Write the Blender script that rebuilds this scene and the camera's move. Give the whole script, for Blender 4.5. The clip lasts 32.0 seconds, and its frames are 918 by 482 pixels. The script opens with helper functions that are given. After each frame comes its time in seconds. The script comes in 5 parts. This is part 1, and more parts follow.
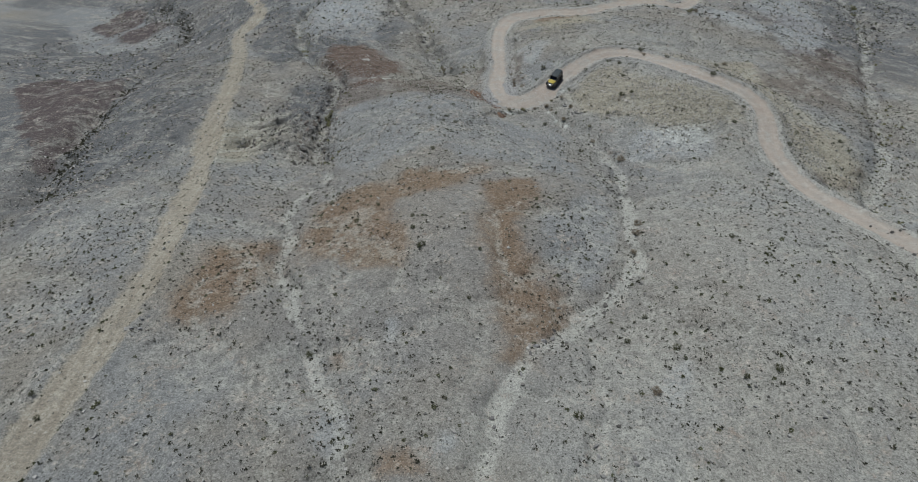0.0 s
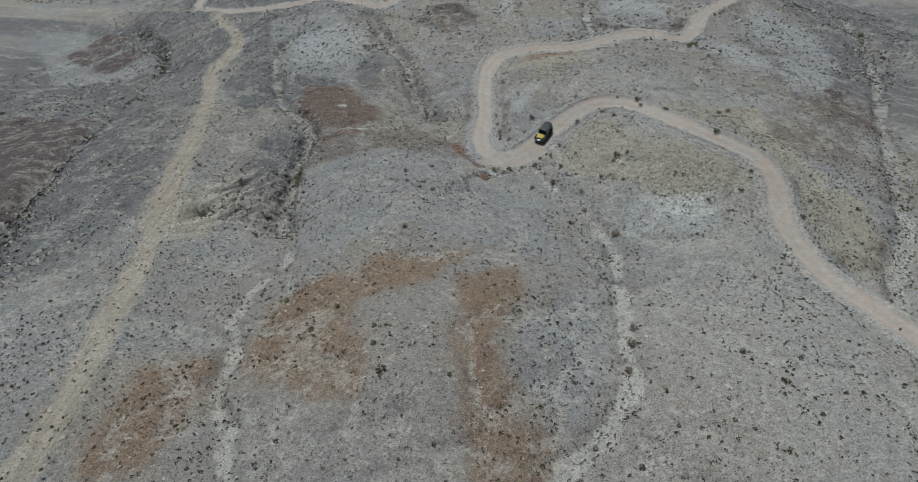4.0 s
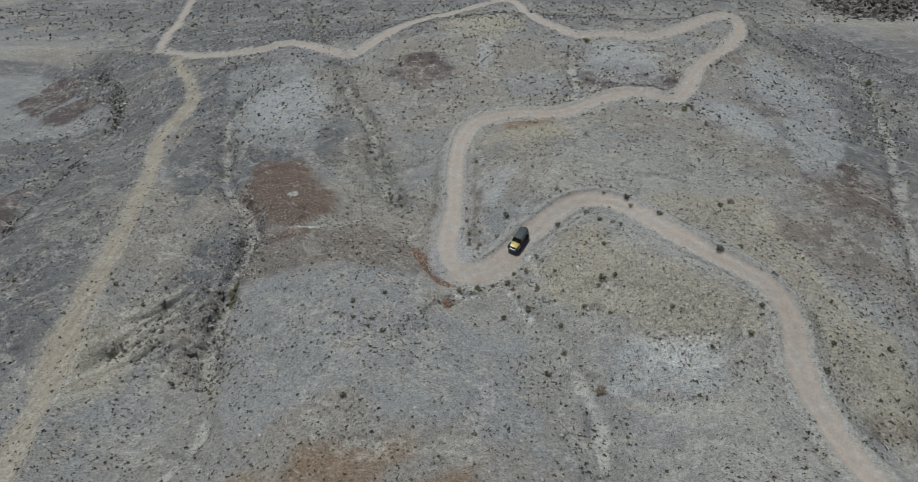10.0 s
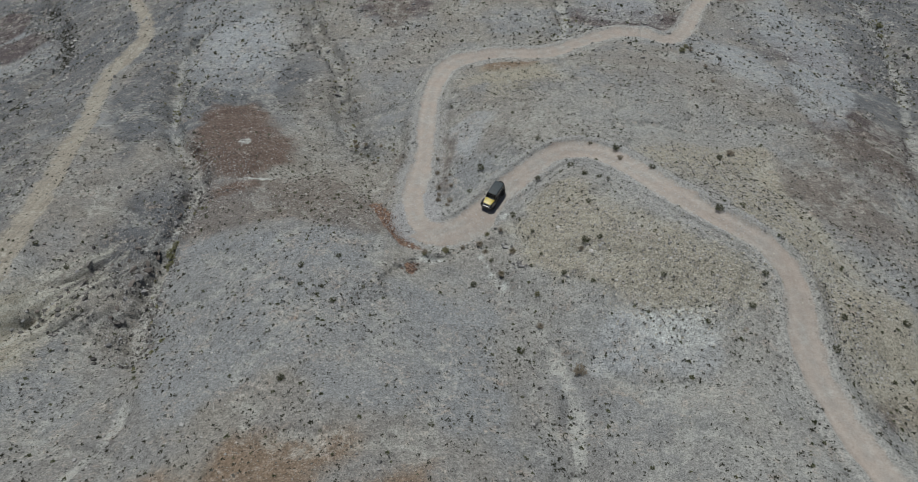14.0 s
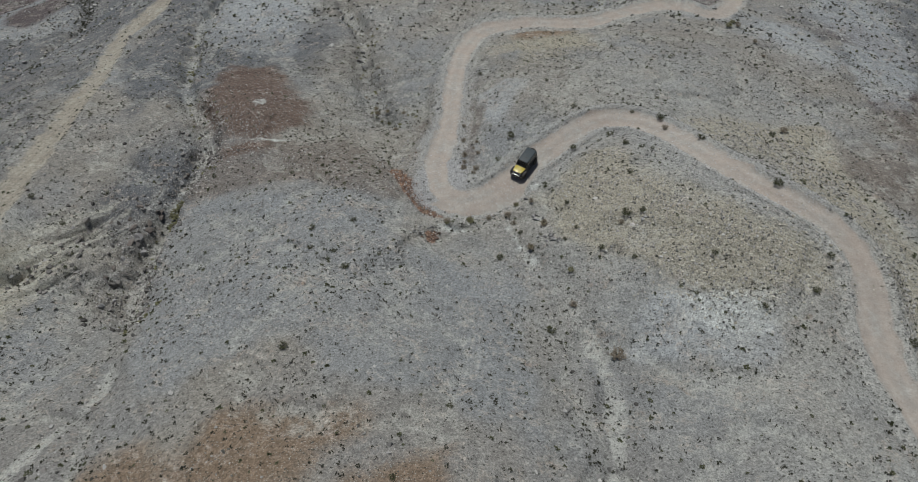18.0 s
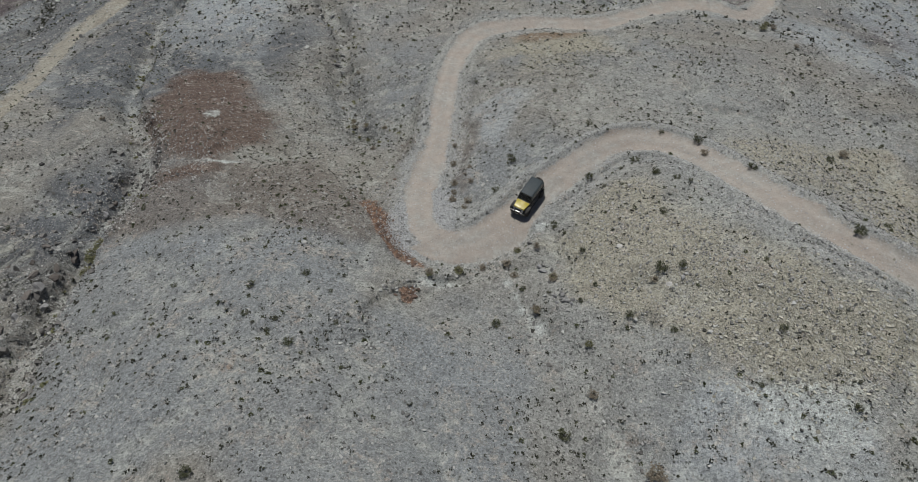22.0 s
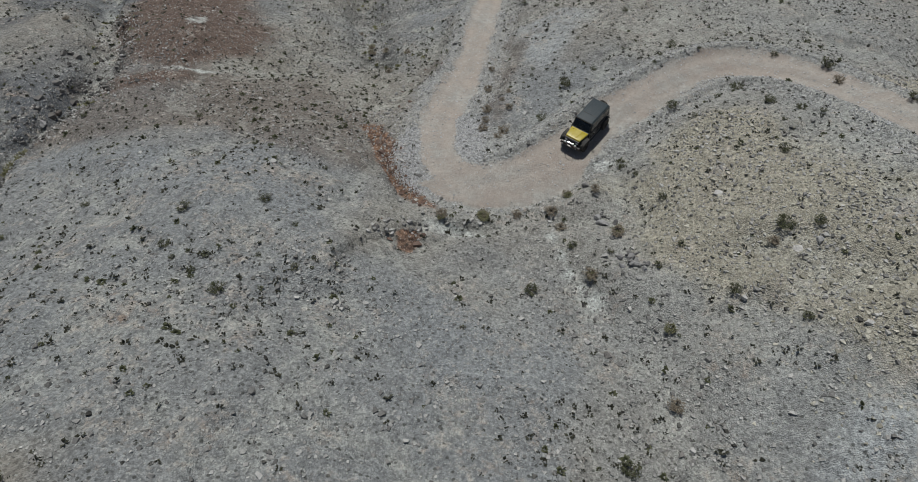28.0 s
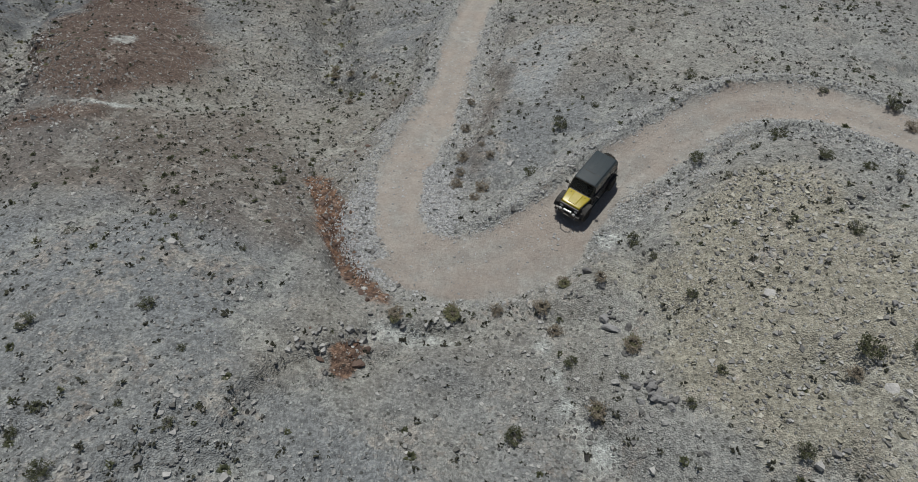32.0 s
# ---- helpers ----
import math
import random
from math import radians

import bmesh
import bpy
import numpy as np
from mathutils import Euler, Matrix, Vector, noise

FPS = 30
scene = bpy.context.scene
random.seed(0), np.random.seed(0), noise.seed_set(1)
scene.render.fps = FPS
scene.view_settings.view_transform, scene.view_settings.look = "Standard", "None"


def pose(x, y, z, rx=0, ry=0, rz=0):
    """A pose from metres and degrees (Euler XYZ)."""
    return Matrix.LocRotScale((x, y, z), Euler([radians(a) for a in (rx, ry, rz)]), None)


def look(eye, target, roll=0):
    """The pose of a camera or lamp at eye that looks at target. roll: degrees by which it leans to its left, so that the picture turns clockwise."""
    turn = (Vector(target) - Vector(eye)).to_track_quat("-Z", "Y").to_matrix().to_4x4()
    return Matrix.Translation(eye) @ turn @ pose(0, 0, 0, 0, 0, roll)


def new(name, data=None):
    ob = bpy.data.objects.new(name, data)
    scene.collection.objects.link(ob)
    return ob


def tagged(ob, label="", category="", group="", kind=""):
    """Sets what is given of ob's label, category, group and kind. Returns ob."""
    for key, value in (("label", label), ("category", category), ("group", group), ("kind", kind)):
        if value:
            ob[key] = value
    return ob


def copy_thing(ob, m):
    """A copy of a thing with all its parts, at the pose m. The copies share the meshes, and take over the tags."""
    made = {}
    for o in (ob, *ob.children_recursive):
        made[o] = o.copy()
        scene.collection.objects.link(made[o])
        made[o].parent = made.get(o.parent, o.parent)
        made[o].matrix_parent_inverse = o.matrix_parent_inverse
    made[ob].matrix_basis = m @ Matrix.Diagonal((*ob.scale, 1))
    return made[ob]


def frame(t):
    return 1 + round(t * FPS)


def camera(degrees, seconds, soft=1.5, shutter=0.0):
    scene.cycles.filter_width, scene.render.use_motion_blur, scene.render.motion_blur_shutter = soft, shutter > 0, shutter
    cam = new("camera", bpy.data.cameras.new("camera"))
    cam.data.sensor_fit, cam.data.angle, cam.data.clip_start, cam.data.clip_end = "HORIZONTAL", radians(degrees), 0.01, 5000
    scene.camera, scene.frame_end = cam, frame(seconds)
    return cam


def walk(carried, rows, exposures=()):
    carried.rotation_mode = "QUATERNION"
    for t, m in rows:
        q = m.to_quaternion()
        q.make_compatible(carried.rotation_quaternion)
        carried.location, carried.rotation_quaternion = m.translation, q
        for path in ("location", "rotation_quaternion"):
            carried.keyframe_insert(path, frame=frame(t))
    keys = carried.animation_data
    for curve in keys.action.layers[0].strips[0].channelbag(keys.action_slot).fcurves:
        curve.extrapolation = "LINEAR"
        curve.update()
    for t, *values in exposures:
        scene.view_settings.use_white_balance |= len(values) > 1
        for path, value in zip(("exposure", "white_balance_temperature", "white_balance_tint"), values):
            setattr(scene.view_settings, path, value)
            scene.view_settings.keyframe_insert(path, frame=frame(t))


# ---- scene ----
EXPOSURE = -0.49
cam = camera(72.08, 32.0, soft=0.6)
# seconds, x, y, z, yaw, pitch, roll
ROWS = [
    (0.0, 3.89, 0.58, 79.32, 1.05, -51.08, -0.56),
    (0.5, 4.15, 2.44, 79.31, 1.13, -51.05, -0.67),
    (1.0, 4.44, 4.47, 79.29, 1.14, -51.08, -0.74),
    (1.5, 4.89, 6.52, 79.27, 1.24, -51.06, -0.91),
    (2.0, 5.31, 8.60, 79.13, 1.27, -51.02, -0.96),
    (2.5, 5.77, 10.65, 79.03, 1.26, -50.98, -1.00),
    (3.0, 6.21, 12.58, 78.91, 1.17, -50.91, -0.94),
    (3.5, 6.67, 14.40, 78.76, 1.08, -50.80, -0.88),
    (5.5, 8.40, 22.05, 78.82, 0.94, -50.74, -0.99),
    (6.0, 8.74, 23.89, 78.95, 0.85, -50.72, -0.99),
    (6.5, 9.11, 25.85, 78.91, 0.78, -50.69, -0.98),
    (7.0, 9.51, 27.77, 78.82, 0.69, -50.63, -0.93),
    (7.5, 9.92, 29.71, 78.72, 0.61, -50.57, -0.90),
    (8.0, 10.39, 31.81, 78.54, 0.55, -50.50, -0.86),
    (8.5, 10.78, 34.09, 78.48, 0.45, -50.47, -0.85),
    (9.0, 11.30, 36.37, 78.47, 0.45, -50.48, -0.95),
    (9.5, 11.82, 38.74, 78.44, 0.40, -50.45, -0.99),
    (10.0, 12.30, 41.12, 78.33, 0.36, -50.41, -0.99),
    (10.5, 12.85, 43.48, 78.28, 0.33, -50.38, -0.99),
    (11.0, 13.43, 45.84, 78.23, 0.32, -50.32, -0.99),
    (11.5, 13.95, 47.75, 77.64, 0.06, -50.20, -0.77),
    (12.0, 14.47, 48.93, 76.15, -0.14, -50.10, -0.53),
    (12.5, 14.92, 49.21, 74.68, -0.34, -50.29, -0.32),
    (13.0, 15.27, 48.99, 73.23, -0.52, -51.44, -0.13),
    (13.5, 15.46, 48.82, 71.79, -0.83, -54.60, 0.18),
    (14.0, 15.46, 48.72, 70.45, -1.10, -55.01, 0.52),
    (14.5, 15.36, 48.45, 68.96, -1.25, -55.00, 0.73),
    (16.5, 15.00, 48.41, 63.57, 0.46, -55.28, 0.87),
    (17.0, 14.92, 48.51, 62.93, 0.90, -55.44, 0.85),
    (17.5, 14.75, 49.00, 62.93, 1.36, -55.59, 0.66),
    (18.0, 14.57, 50.29, 62.85, 1.65, -55.53, 0.49),
    (18.5, 14.50, 52.16, 62.78, 1.89, -55.49, 0.28),
    (19.0, 14.53, 54.10, 62.28, 2.03, -55.45, 0.15),
    (19.5, 14.43, 56.10, 60.71, 2.18, -55.38, 0.23),
    (20.0, 14.53, 58.23, 59.03, 2.15, -55.38, 0.22),
    (20.5, 14.65, 60.36, 57.27, 2.01, -55.34, 0.33),
    (21.0, 14.84, 62.32, 55.52, 1.86, -55.21, 0.48),
    (21.5, 15.13, 63.34, 53.79, 1.74, -55.11, 0.71),
    (22.0, 15.49, 63.68, 52.25, 1.66, -55.25, 0.95),
    (22.5, 15.79, 63.67, 50.85, 2.41, -55.44, 1.03),
    (23.0, 15.97, 63.63, 49.48, 4.07, -55.59, 0.95),
    (23.5, 16.17, 63.62, 48.11, 4.95, -55.68, 0.95),
    (24.0, 16.36, 63.72, 46.79, 5.43, -55.78, 0.83),
    (24.5, 16.42, 63.87, 45.35, 5.79, -55.83, 0.82),
    (25.0, 16.52, 64.17, 44.01, 6.14, -55.95, 0.65),
    (25.5, 16.60, 64.66, 42.61, 6.45, -56.08, 0.54),
    (27.5, 16.21, 68.51, 36.66, 6.82, -56.02, 0.57),
    (28.0, 16.11, 70.07, 36.08, 7.11, -55.99, 0.44),
    (28.5, 16.00, 72.13, 35.86, 7.38, -55.83, 0.18),
    (29.0, 15.85, 74.29, 35.69, 7.42, -55.72, 0.06),
    (29.5, 15.77, 76.57, 35.57, 7.41, -55.68, -0.01),
    (30.0, 15.81, 78.44, 35.38, 7.32, -55.62, 0.03),
    (30.5, 15.91, 79.92, 34.31, 7.03, -55.48, 0.25),
    (31.0, 16.11, 80.48, 32.72, 6.79, -55.48, 0.59),
    (31.5, 16.39, 80.48, 31.39, 6.60, -55.59, 0.77),
    (32.0, 16.54, 80.48, 30.29, 6.34, -55.78, 0.96),
]
walk(cam, [(t, pose(x, y, z, 90 + pitch, 0, yaw) @ pose(0, 0, 0, 0, 0, roll)) for t, x, y, z, yaw, pitch, roll in ROWS],
     exposures=[(0.0, EXPOSURE, 6300, 8), (14.0, EXPOSURE, 6400, 9), (24.0, EXPOSURE, 6450, 9), (32.0, EXPOSURE, 6450, 9)])

# ---- world and sun ----
SUN_EL, SUN_AZ = 62.0, -16.0          # degrees; azimuth from +y towards +x
world = bpy.data.worlds.new("sky")
scene.world = world
world.use_nodes = True
wt = world.node_tree
sky = wt.nodes.new("ShaderNodeTexSky")
sky.sky_type, sky.sun_disc = "NISHITA", False
sky.sun_elevation, sky.sun_rotation = radians(SUN_EL), radians(SUN_AZ)
sky.altitude, sky.dust_density = 300.0, 1.5
wt.nodes["Background"].inputs["Strength"].default_value = 0.05
wt.links.new(sky.outputs[0], wt.nodes["Background"].inputs["Color"])
sun_lamp = bpy.data.lights.new("sun", "SUN")
sun_lamp.energy, sun_lamp.angle, sun_lamp.color = 3.9, radians(0.5), (1.0, 0.985, 0.945)
sun = new("sun", sun_lamp)
sun_way = Vector((math.sin(radians(SUN_AZ)) * math.cos(radians(SUN_EL)), math.cos(radians(SUN_AZ)) * math.cos(radians(SUN_EL)), math.sin(radians(SUN_EL))))
sun.matrix_world = look(sun_way * 300, (0, 0, 0))

# ---- materials ----
class Nodes:
    """A short way to write a node material."""

    def __init__(self, name):
        self.material = bpy.data.materials.new(name)
        self.material.use_nodes = True
        self.tree = self.material.node_tree
        self.shader = self.tree.nodes["Principled BSDF"]

    def add(self, kind, **inputs):
        node = self.tree.nodes.new(kind)
        for key, value in inputs.items():
            self.put(node.inputs[key.replace("_", " ")], value)
        return node

    def put(self, socket, value):
        if isinstance(value, bpy.types.NodeSocket):
            self.tree.links.new(value, socket)
        else:
            socket.default_value = value

    def place(self):
        return self.add("ShaderNodeTexCoord").outputs["Object"]

    def noise(self, scale, detail=4.0, rough=0.55, at=None):
        node = self.add("ShaderNodeTexNoise", Scale=scale, Detail=detail, Roughness=rough)
        self.put(node.inputs["Vector"], at or self.spot)
        return node.outputs["Fac"]

    def cells(self, scale, at=None, feature="F1"):
        node = self.add("ShaderNodeTexVoronoi", Scale=scale)
        node.feature = feature
        self.put(node.inputs["Vector"], at or self.spot)
        return node

    def math(self, op, a, b=0.0, c=0.0):
        node = self.add("ShaderNodeMath")
        node.operation = op
        for socket, value in zip(node.inputs, (a, b, c)):
            self.put(socket, value)
        return node.outputs[0]

    def ramp(self, value, low, high):
        node = self.add("ShaderNodeMapRange")
        node.interpolation_type = "SMOOTHSTEP"
        for socket, v in zip(node.inputs, (value, low, high)):
            self.put(socket, v)
        return node.outputs[0]

    def mix(self, amount, a, b, blend="MIX"):
        node = self.add("ShaderNodeMix")
        node.data_type, node.blend_type = "RGBA", blend
        self.put(node.inputs["Factor"], amount)
        for socket, v in zip((s for s in node.inputs if s.type == "RGBA"), (a, b)):
            self.put(socket, (*v, 1.0) if isinstance(v, tuple) else v)
        return next(s for s in node.outputs if s.type == "RGBA")

    def mask(self, name):
        node = self.add("ShaderNodeAttribute")
        node.attribute_name = name
        return node.outputs["Fac"]

    def bump(self, height, strength, distance):
        node = self.add("ShaderNodeBump", Strength=strength, Distance=distance, Height=height)
        self.tree.links.new(node.outputs[0], self.shader.inputs["Normal"])

    def finish(self, colour, rough=0.9, metal=0.0, gloss=0.3):
        self.put(self.shader.inputs["Base Color"], (*colour, 1.0) if isinstance(colour, tuple) else colour)
        self.put(self.shader.inputs["Roughness"], rough)
        self.put(self.shader.inputs["Metallic"], metal)
        self.put(self.shader.inputs["Specular IOR Level"], gloss)
        return self.material


def ground_material():
    n = Nodes("stony_ground")
    n.spot = n.place()
    broad, mid, fine, grit = n.noise(0.05, 5), n.noise(0.3, 7, 0.65), n.noise(2.2, 7, 0.7), n.noise(21.0, 4, 0.75)
    tint, patch = n.noise(0.022, 4), n.noise(0.9, 7, 0.68)
    clods = n.noise(6.0, 3, 0.6)
    turned = n.add("ShaderNodeMapping", Vector=n.spot)
    turned.inputs["Rotation"].default_value = (0.0, 0.0, radians(-58.0))
    slant = n.add("ShaderNodeMapping", Vector=turned.outputs[0])
    slant.inputs["Scale"].default_value = (0.13, 1.5, 0.1)
    layers = n.noise(1.0, 3, 0.55, slant.outputs[0])
    along_road = n.add("ShaderNodeMapping", Vector=n.spot)
    along_road.inputs["Rotation"].default_value = (0.0, 0.0, radians(-12.0))
    along_road.inputs["Scale"].default_value = (1.5, 0.12, 0.12)
    streaks = n.noise(1.0, 5, 0.6, along_road.outputs[0])
    pebbles, stones, chips = n.cells(13.0), n.cells(3.2), n.cells(6.3)
    edges = n.math("ADD", n.math("MULTIPLY", n.math("SUBTRACT", fine, 0.5), 1.0), n.math("MULTIPLY", n.math("SUBTRACT", mid, 0.5), 1.2))

    def worn(name, amount=1.0, low=0.02, high=0.98):
        return n.ramp(n.math("ADD", n.mask(name), n.math("MULTIPLY", edges, amount)), low, high)

    def lay(under, amount, colour):
        return n.mix(amount, under, colour)

    soil = n.mix(n.ramp(broad, 0.38, 0.6), (0.305, 0.276, 0.246), (0.29, 0.288, 0.294))
    soil = lay(soil, n.math("MULTIPLY", n.ramp(tint, 0.47, 0.6), 0.6), (0.30, 0.272, 0.252))
    soil = lay(soil, n.math("MULTIPLY", n.ramp(mid, 0.45, 0.75), 0.4), (0.37, 0.36, 0.335))
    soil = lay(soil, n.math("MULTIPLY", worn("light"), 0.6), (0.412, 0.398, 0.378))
    soil = lay(soil, n.math("MULTIPLY", worn("slate"), 0.85), (0.14, 0.143, 0.158))
    soil = lay(soil, n.math("MULTIPLY", worn("ash", 0.7), 0.75), (0.3, 0.304, 0.316))
    soil = lay(soil, n.math("MULTIPLY", worn("purple", 0.6, 0.0, 0.6), 0.92), (0.115, 0.09, 0.092))
    soil = lay(soil, n.math("MULTIPLY", worn("ochre"), 0.8), (0.425, 0.378, 0.3))
    soil = lay(soil, n.math("MULTIPLY", worn("pale", 0.8, 0.1, 0.9), n.mix(n.ramp(patch, 0.3, 0.6), (0.4, 0.4, 0.4), (0.62, 0.62, 0.62))), (0.455, 0.465, 0.485))
    soil = lay(soil, n.math("MULTIPLY", worn("umber", 0.9), 0.75), (0.195, 0.16, 0.142))
    soil = lay(soil, n.math("MULTIPLY", worn("sienna", 0.8, 0.0, 0.85), 0.84), (0.25, 0.172, 0.118))
    soil = lay(soil, n.math("MULTIPLY", n.math("MULTIPLY", worn("rill", 1.2), n.ramp(patch, 0.36, 0.6)), 0.5), (0.47, 0.455, 0.42))
    soil = lay(soil, n.math("MULTIPLY", worn("rust", 0.8, 0.05, 0.95), 0.9), (0.158, 0.106, 0.087))
    bed = n.math("MULTIPLY", worn("wash", 1.3, 0.1, 0.8), n.ramp(patch, 0.28, 0.5))
    soil = lay(soil, n.math("MULTIPLY", bed, 0.75), (0.56, 0.545, 0.51))
    # dark blotches on the gully sides paint their shadow into the colour
    soil = lay(soil, n.math("MULTIPLY", n.math("MULTIPLY", n.mask("rough"), n.ramp(fine, 0.5, 0.6)), 0.5), (0.12, 0.112, 0.106))
    soil = lay(soil, n.math("MULTIPLY", worn("strata", 0.6, 0.2, 0.7), n.math("MULTIPLY", n.ramp(layers, 0.42, 0.62), 0.8)), (0.50, 0.475, 0.42))
    soil = lay(soil, n.math("MULTIPLY", worn("shoulder", 1.0, 0.2, 0.85), 0.66), (0.455, 0.437, 0.415))
    soil = lay(soil, n.math("MULTIPLY", worn("red_cut", 0.9, 0.02, 0.5), 0.85), n.mix(n.ramp(fine, 0.42, 0.58), (0.12, 0.06, 0.042), (0.27, 0.142, 0.086)))
    soil = lay(soil, n.math("MULTIPLY", worn("road", 0.6, 0.25, 0.8), 0.9), n.mix(n.ramp(mid, 0.3, 0.7), (0.43, 0.35, 0.305), (0.395, 0.362, 0.335)))
    soil = lay(soil, n.math("MULTIPLY", worn("track", 1.2, 0.15, 1.0), 0.85), n.mix(n.ramp(streaks, 0.4, 0.62), (0.335, 0.288, 0.235), (0.415, 0.368, 0.308)))
    soil = lay(soil, n.math("MULTIPLY", n.mask("rut"), 0.55), (0.475, 0.40, 0.355))
    soil = lay(soil, n.math("MULTIPLY", n.math("MULTIPLY", worn("white", 1.3, 0.0, 0.85), n.ramp(patch, 0.25, 0.6)), 0.85), (0.62, 0.62, 0.6))
    smooth = n.math("MAXIMUM", n.mask("rut"), n.math("MULTIPLY", n.mask("road"), 0.92))
    loose = n.math("MULTIPLY", n.math("SUBTRACT", 1.0, n.math("MULTIPLY", smooth, 0.85)), 0.95)

    def scaled(under, amount, value, low, high):
        shade = n.mix(value, (low, low, low), (high, high, high))
        return n.mix(amount, under, n.mix(1.0, under, shade, "MULTIPLY"))

    soil = scaled(soil, loose, pebbles.outputs["Color"], 0.8, 1.2)
    soil = scaled(soil, loose, n.ramp(grit, 0.3, 0.7), 0.84, 1.18)
    soil = scaled(soil, loose, n.ramp(clods, 0.36, 0.62), 0.76, 1.2)
    soil = scaled(soil, loose, n.ramp(fine, 0.3, 0.7), 0.76, 1.22)
    soil = scaled(soil, 0.7, n.ramp(patch, 0.3, 0.7), 0.9, 1.1)
    dark = n.math("MULTIPLY", n.math("MULTIPLY", n.ramp(stones.outputs["Color"], 0.58, 0.62), n.ramp(stones.outputs["Distance"], 0.32, 0.2)), loose)
    soil = lay(soil, n.math("MULTIPLY", dark, 0.75), (0.07, 0.068, 0.06))
    lit = n.math("MULTIPLY", n.math("MULTIPLY", n.ramp(chips.outputs["Color"], 0.6, 0.64), n.ramp(chips.outputs["Distance"], 0.36, 0.22)), loose)
    soil = lay(soil, n.math("MULTIPLY", lit, 0.6), (0.56, 0.55, 0.52))
    lumps = n.math("ADD", n.math("MULTIPLY", fine, 0.35), n.math("MULTIPLY", n.math("ADD", grit, clods), 0.35))
    rise = n.math("ADD", lumps, n.math("MULTIPLY", n.math("MULTIPLY", pebbles.outputs["Distance"], loose), -0.5))
    n.bump(n.math("SUBTRACT", rise, n.math("MULTIPLY", n.math("MULTIPLY", stones.outputs["Distance"], loose), 0.2)), 1.0, 0.155)
    soil = n.mix(1.0, soil, (0.94, 0.984, 0.968), "MULTIPLY")
    return n.finish(soil, 0.95, gloss=0.1)


def island_material(name, dark, light, rough=0.9, bump=0.02, scale=9.0, gloss=0.2):
    """Pieces that vary one by one."""
    n = Nodes(name)
    n.spot = n.place()
    chance = n.add("ShaderNodeNewGeometry").outputs["Random Per Island"]
    colour = n.mix(chance, dark, light)
    grain = n.noise(scale, 5, 0.65)
    colour = n.mix(0.8, colour, n.mix(1.0, colour, n.mix(grain, (0.5, 0.5, 0.5), (1.5, 1.5, 1.5)), "MULTIPLY"))
    if bump:
        n.bump(n.math("ADD", grain, n.noise(scale * 4, 3)), 0.7, bump)
    return n.finish(colour, rough, gloss=gloss)


def thing_material(name, dark, light, rough=0.85, metal=0.0, bump=0.01, scale=6.0, gloss=0.3, coat=0.0, dust=0.0):
    """Things that vary one by one, with grain, and dust where asked."""
    n = Nodes(name)
    n.spot = n.place()
    chance = n.add("ShaderNodeObjectInfo").outputs["Random"]
    colour = n.mix(chance, dark, light)
    grain = n.noise(scale, 6, 0.65)
    colour = n.mix(0.6, colour, n.mix(1.0, colour, n.mix(grain, (0.55, 0.55, 0.55), (1.45, 1.45, 1.45)), "MULTIPLY"))
    if dust:
        colour = n.mix(n.math("MULTIPLY", n.ramp(n.noise(3.0, 6, 0.7), 0.35, 0.75), dust), colour, (0.33, 0.29, 0.24))
    if bump:
        n.bump(grain, 0.6, bump)
    n.shader.inputs["Coat Weight"].default_value = coat
    n.shader.inputs["Coat Roughness"].default_value = 0.08
    return n.finish(colour, rough, metal, gloss)


GROUND = ground_material()
STONE = island_material("loose_stone", (0.15, 0.147, 0.14), (0.54, 0.53, 0.505))
GRAVEL = island_material("gravel", (0.27, 0.272, 0.27), (0.58, 0.585, 0.585), scale=16.0)
SPUR_STONE = island_material("tan_stone", (0.27, 0.255, 0.205), (0.6, 0.575, 0.49))
RED_STONE = island_material("red_stone", (0.12, 0.075, 0.055), (0.26, 0.16, 0.11))
TUFT = island_material("dry_tuft", (0.024, 0.025, 0.018), (0.085, 0.084, 0.062), bump=0)
GREY_ROCK = thing_material("grey_rock", (0.19, 0.185, 0.18), (0.38, 0.375, 0.37), bump=0.08, scale=3.5)
PALE_ROCK = thing_material("pale_rock", (0.45, 0.44, 0.42), (0.62, 0.6, 0.57), bump=0.05, scale=3.5)
OUTCROP = thing_material("split_rock", (0.15, 0.147, 0.142), (0.3, 0.295, 0.285), bump=0.12, scale=5.0)
BROWN_ROCK = thing_material("brown_rock", (0.11, 0.095, 0.085), (0.22, 0.195, 0.175), bump=0.08, scale=3.5)
RED_ROCK = thing_material("red_rock", (0.11, 0.075, 0.062), (0.18, 0.125, 0.1), bump=0.08, scale=3.5)
TWIG = island_material("grey_twig", (0.09, 0.075, 0.06), (0.2, 0.17, 0.135), bump=0)
LEAF = island_material("creosote_leaf", (0.038, 0.046, 0.022), (0.115, 0.118, 0.062), rough=0.6, bump=0, gloss=0.35)
STRAW = island_material("straw", (0.17, 0.14, 0.105), (0.32, 0.28, 0.215), bump=0)
CLOD = island_material("dark_clod", (0.06, 0.058, 0.053), (0.19, 0.185, 0.17))
OLIVE = island_material("olive_leaf", (0.12, 0.122, 0.062), (0.25, 0.245, 0.14), bump=0)
DARK_STONE = island_material("dark_stone", (0.08, 0.076, 0.072), (0.27, 0.257, 0.24))
